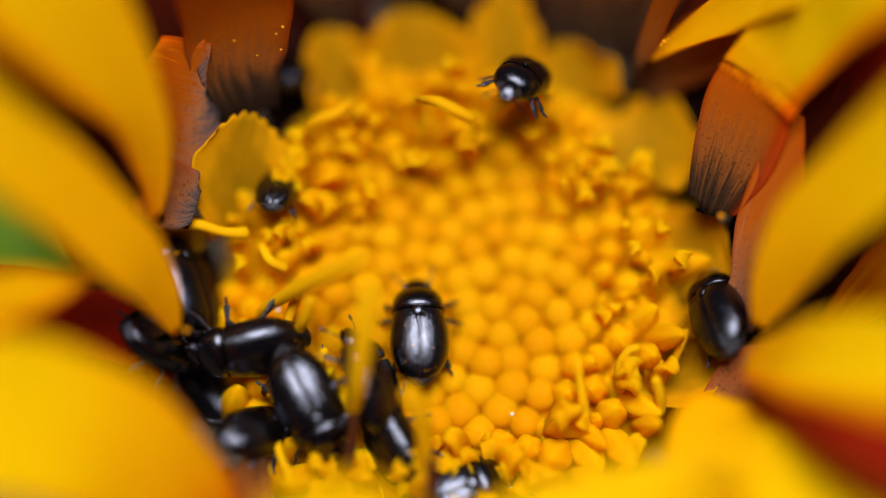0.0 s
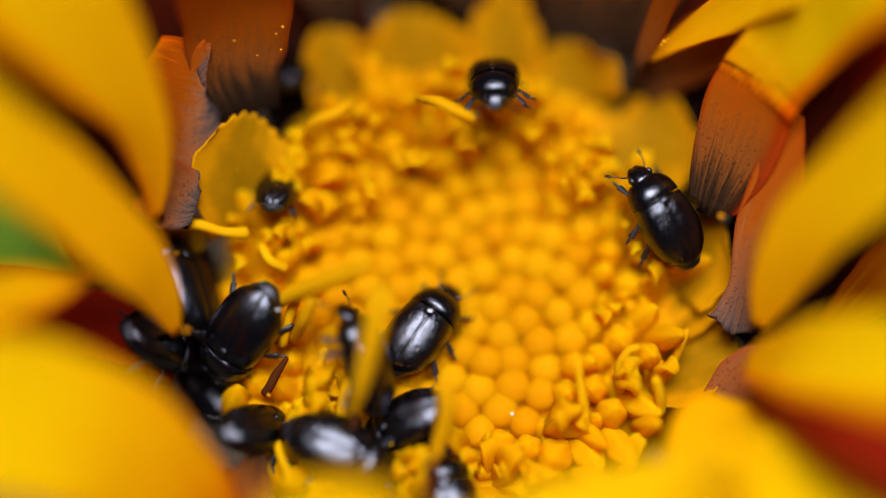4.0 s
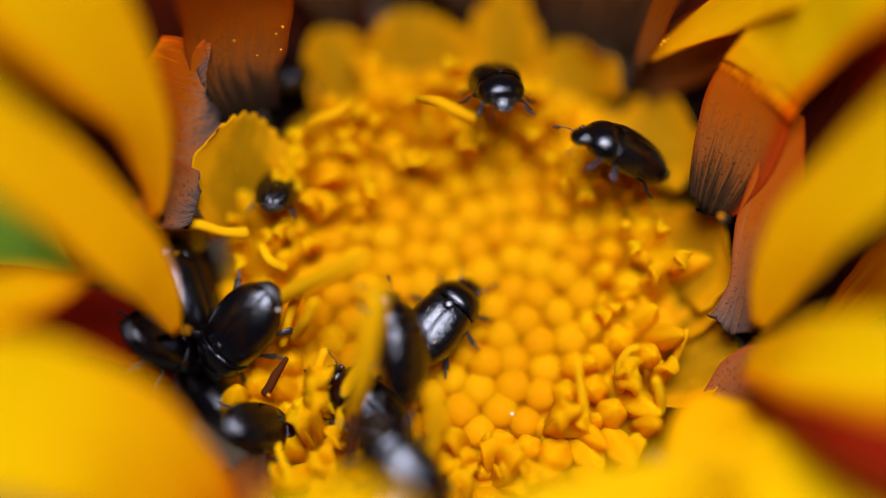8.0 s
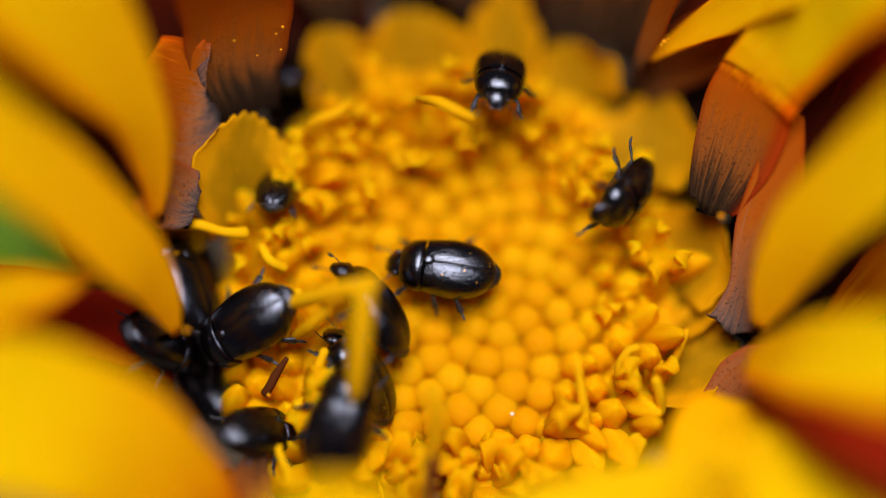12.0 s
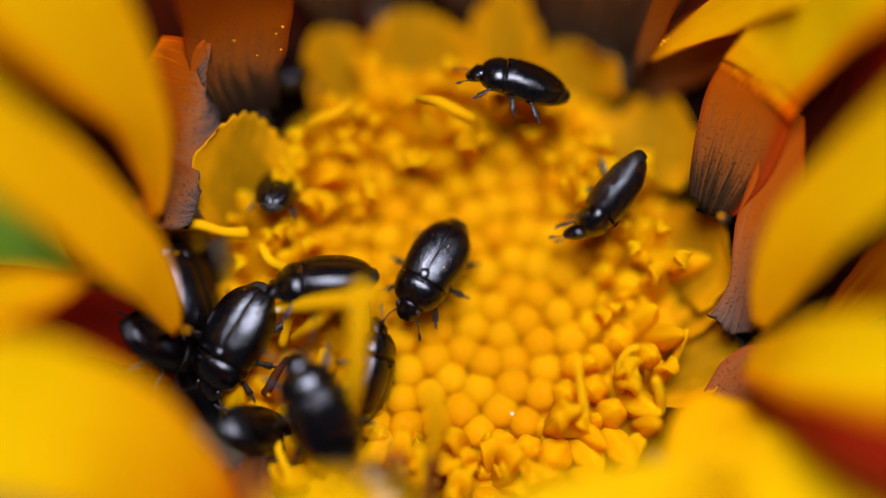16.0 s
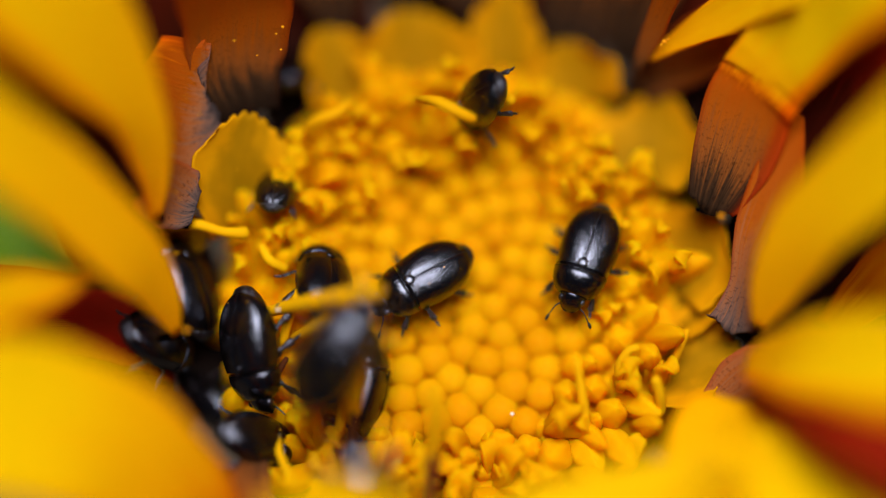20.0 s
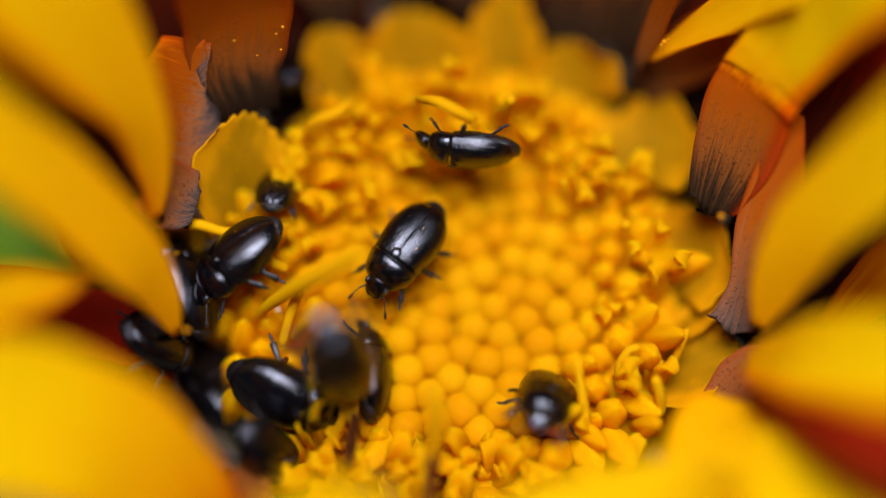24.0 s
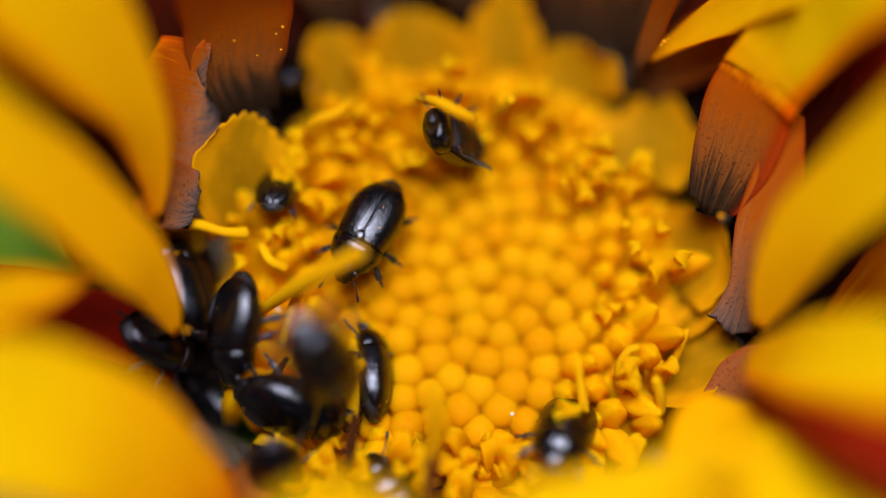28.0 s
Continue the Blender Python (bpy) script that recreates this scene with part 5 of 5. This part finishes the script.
    go(left_beetle, [(0, at(-4.01, -2.09, -0.05, -61.7, 3.4, -170.6)),
        (0.5, at(-4.01, -2.07, -0.05, -59.5, 4.4, -167.8)),
        (1, at(-4.09, -2.05, -0.04, -43.2, 8.3, -156.3)),
        (1.5, at(-4.06, -1.91, -0.03, -25.4, 12.7, -141.7)),
        (2, at(-4.08, -1.93, -0.05, -12.0, 36.5, -137.9)),
        (3, at(-4.09, -1.88, -0.05, -5.9, 37.9, -131.1)),
        (5.5, at(-4.15, -1.88, -0.05, -3.7, 37.5, -133.4)),
        (8, at(-4.15, -1.81, -0.05, -2.7, 36.5, -137.9)),
        (9.5, at(-4.20, -1.74, -0.02, -4.2, 34.3, -146.6)),
        (11, at(-4.07, -1.69, -0.00, -5.6, 32.0, -154.9)),
        (12, at(-4.04, -1.69, -0.00, -5.8, 31.6, -156.0)),
        (12.5, at(-3.97, -1.94, -0.04, 5.0, 15.6, -129.7)),
        (13.5, at(-4.08, -2.05, -0.04, 18.6, 18.7, -111.2)),
        (14.5, at(-4.17, -2.12, -0.03, 31.1, 19.8, -98.5)),
        (15, at(-4.21, -2.05, -0.02, 28.4, 19.7, -100.6)),
        (15.5, at(-4.20, -2.03, -0.02, 13.9, 18.4, -114.3)),
        (16, at(-4.23, -2.02, -0.02, 8.0, 17.4, -120.5)),
        (17, at(-4.22, -1.94, -0.01, 5.7, 17.4, -120.5)),
        (17.5, at(-4.22, -1.96, -0.01, 30.5, 20.0, -94.3)),
        (18, at(-4.21, -2.07, -0.01, 49.1, 18.8, -68.8)),
        (18.5, at(-4.19, -2.10, -0.01, 48.4, 19.0, -70.9)),
        (19, at(-4.05, -2.24, -0.04, 44.3, 19.6, -77.3)),
        (20, at(-3.81, -2.22, -0.07, 42.9, 19.7, -81.5)),
        (21, at(-3.72, -2.34, -0.08, 50.7, 19.2, -73.0)),
        (21.5, at(-3.63, -2.68, -0.13, 35.2, 16.1, -52.3)),
        (22.5, at(-3.32, -2.90, -0.17, 42.7, 11.0, -32.4)),
        (23.5, at(-3.13, -3.01, -0.19, 48.1, 8.6, -24.6)),
        (24.5, at(-2.98, -3.11, -0.21, 50.4, 8.0, -22.7)),
        (25, at(-2.96, -3.13, -0.21, 50.4, 8.0, -22.7)),
        (26.5, at(-2.91, -3.16, -0.22, 52.8, 6.7, -18.9)),
        (28, at(-2.84, -3.29, -0.24, 54.9, 5.4, -15.1))], 5)
    go(stamen_beetle, [(0, at(-1.49, -2.79, 0.06, 43.6, -19.0, 109.1)),
        (1, at(-1.60, -2.79, 0.06, 43.6, -19.0, 109.1)),
        (2, at(-1.69, -2.79, 0.07, 42.9, -18.7, 111.2)),
        (3, at(-1.67, -2.65, 0.08, 44.9, -18.7, 111.2)),
        (3.5, at(-1.69, -2.56, 0.22, 48.5, -19.0, 109.1)),
        (4.5, at(-1.36, -2.27, 0.65, 54.5, -25.4, 105.4)),
        (5.5, at(-1.09, -2.12, 1.00, 34.7, -41.5, 104.9)),
        (6, at(-1.01, -2.26, 1.06, 6.7, -76.2, 127.8)),
        (6.5, at(-1.04, -2.24, 0.99, 19.6, -64.3, 109.8)),
        (7, at(-0.91, -2.28, 0.92, 42.7, -43.9, 96.4)),
        (7.5, at(-0.90, -2.26, 0.84, 49.4, -21.8, 97.5)),
        (8, at(-0.87, -2.24, 0.77, 48.3, -19.7, 100.6)),
        (9, at(-0.98, -2.08, 0.65, 49.3, -19.0, 109.1)),
        (9.5, at(-1.14, -1.90, 0.54, 57.3, -18.2, 115.4)),
        (10, at(-1.35, -1.78, 0.49, 56.0, -17.6, 119.5)),
        (10.5, at(-1.40, -1.54, 0.45, 55.4, -17.2, 121.6)),
        (11, at(-1.49, -1.38, 0.47, 54.8, -16.9, 123.6)),
        (12, at(-1.45, -1.36, 0.47, 54.3, -16.5, 125.7)),
        (12.5, at(-1.58, -1.43, 0.47, 49.8, -14.2, 135.8)),
        (13.5, at(-1.94, -1.16, 0.51, 43.1, -6.7, 161.1)),
        (14.5, at(-2.17, -0.98, 0.55, 40.0, 0.7, -178.1)),
        (15, at(-2.30, -0.94, 0.56, 40.0, 1.4, -176.2)),
        (16, at(-2.51, -0.92, 0.58, 40.0, 2.0, -174.4)),
        (17, at(-2.64, -0.92, 0.58, 40.0, 2.4, -173.4)),
        (17.5, at(-2.51, -1.03, 0.49, 37.8, 11.9, 159.9)),
        (18, at(-2.62, -1.10, 0.49, 33.9, 10.3, 130.6)),
        (18.5, at(-2.62, -0.99, 0.51, 29.8, 2.9, 106.7)),
        (19, at(-2.46, -0.69, 0.26, 28.5, 20.1, 94.9)),
        (20, at(-2.42, -0.66, 0.12, 26.6, 30.1, 94.5)),
        (20.5, at(-2.52, -0.50, 0.35, 59.8, 0.3, 99.4)),
        (21, at(-2.47, -0.53, 0.48, 66.3, -19.2, 107.0)),
        (21.5, at(-2.54, -0.30, 0.52, 41.8, -15.2, 131.8)),
        (22.2, at(-3.11, -0.17, 0.51, 20.0, -1.7, 175.3)),
        (22.8, at(-3.56, -0.24, 0.53, 17.1, 9.8, -151.5)),
        (23.5, at(-3.94, -0.40, 0.55, 26.7, 15.6, -129.7)),
        (24, at(-4.19, -0.48, 0.56, 24.7, 13.2, -139.8)),
        (25, at(-4.21, -0.60, 0.55, 24.7, 13.2, -139.8)),
        (25.5, at(-4.37, -0.67, 0.55, 22.8, 13.2, -139.8)),
        (26, at(-4.07, -1.14, 0.47, 38.8, 19.8, -98.5)),
        (26.5, at(-3.95, -1.35, 0.43, 45.9, 20.0, -90.0)),
        (27, at(-4.08, -1.42, 0.44, 44.2, 19.9, -94.3)),
        (28, at(-4.15, -1.90, 0.32, 36.8, 19.8, -98.5))], 6)
    go(bottom_beetle, [(0, at(-2.61, -3.34, -0.07, 7.1, 17.7, -61.5)),
        (0.5, at(-2.50, -3.48, -0.09, 7.3, 17.6, -60.5)),
        (1, at(-2.40, -3.60, -0.10, 6.8, 16.7, -55.4)),
        (1.5, at(-2.31, -3.96, -0.16, 4.1, 10.4, -30.4)),
        (2, at(-2.20, -3.98, -0.17, -1.7, 8.3, -23.7)),
        (3, at(-2.06, -4.10, -0.18, -1.6, 8.0, -22.7)),
        (3.5, at(-2.04, -4.14, -0.18, -1.6, 8.0, -22.7)),
        (5.5, at(-1.07, -4.73, -0.19, -5.8, 6.7, -18.9)),
        (6.5, at(-0.87, -4.99, -0.21, -6.0, 8.3, -23.7)),
        (7, at(-0.78, -5.35, -0.22, -6.4, 12.7, -38.3)),
        (8, at(-0.70, -6.14, 0.26, 3.6, 18.7, -68.8)),
        (12, at(-0.48, -6.42, 0.25, -9.5, 6.7, -161.1)),
        (14.5, at(-0.69, -6.31, 0.94, -7.9, -12.7, 141.7)),
        (16, at(-0.91, -5.76, 0.76, -5.5, -27.4, 121.4)),
        (17, at(-1.00, -5.42, 0.96, -2.7, -44.6, 102.8)),
        (18, at(-1.21, -5.70, 0.96, -3.7, -44.3, 107.8)),
        (19, at(-1.40, -5.76, 0.97, -2.7, -44.6, 102.8)),
        (20, at(-1.51, -5.54, 0.98, -2.7, -44.6, 102.8)),
        (21, at(-1.30, -5.56, 0.97, -1.6, -44.9, 97.7)),
        (21.5, at(-1.51, -5.59, 0.98, -2.7, -44.6, 102.8)),
        (23.5, at(-1.35, -6.22, 0.57, -4.1, -28.7, 112.6)),
        (26, at(-0.92, -6.19, 0.46, -4.1, -28.7, 112.6)),
        (28, at(-0.90, -5.27, -0.61, 0.3, -17.6, 119.5))], 7)
    go(edge_beetle, [(0, at(-3.66, -3.72, -0.45, -9.3, 40.6, 30.5)),
        (3, at(-3.66, -3.69, -0.45, -9.5, 41.8, 27.2)),
        (8, at(-3.61, -3.67, -0.45, -9.6, 47.6, 12.4)),
        (11, at(-3.61, -3.72, -0.45, -9.7, 43.0, 24.1)),
        (17, at(-3.66, -3.75, -0.45, -9.5, 49.2, 8.1)),
        (21.5, at(-3.61, -4.00, -0.51, -13.5, 45.6, -7.0)),
        (23.5, at(-3.48, -4.15, -0.25, -2.5, 56.6, -20.3)),
        (25, at(-3.38, -4.35, -0.27, 0.7, 63.7, -41.0)),
        (28, at(-3.29, -4.63, -0.33, -5.0, 69.9, -80.6))], 8)
    walk(*long_stamen)
    walk(*tall_stamen)
    walk(*side_stamen)
    walk(*short_stamen)


motions()
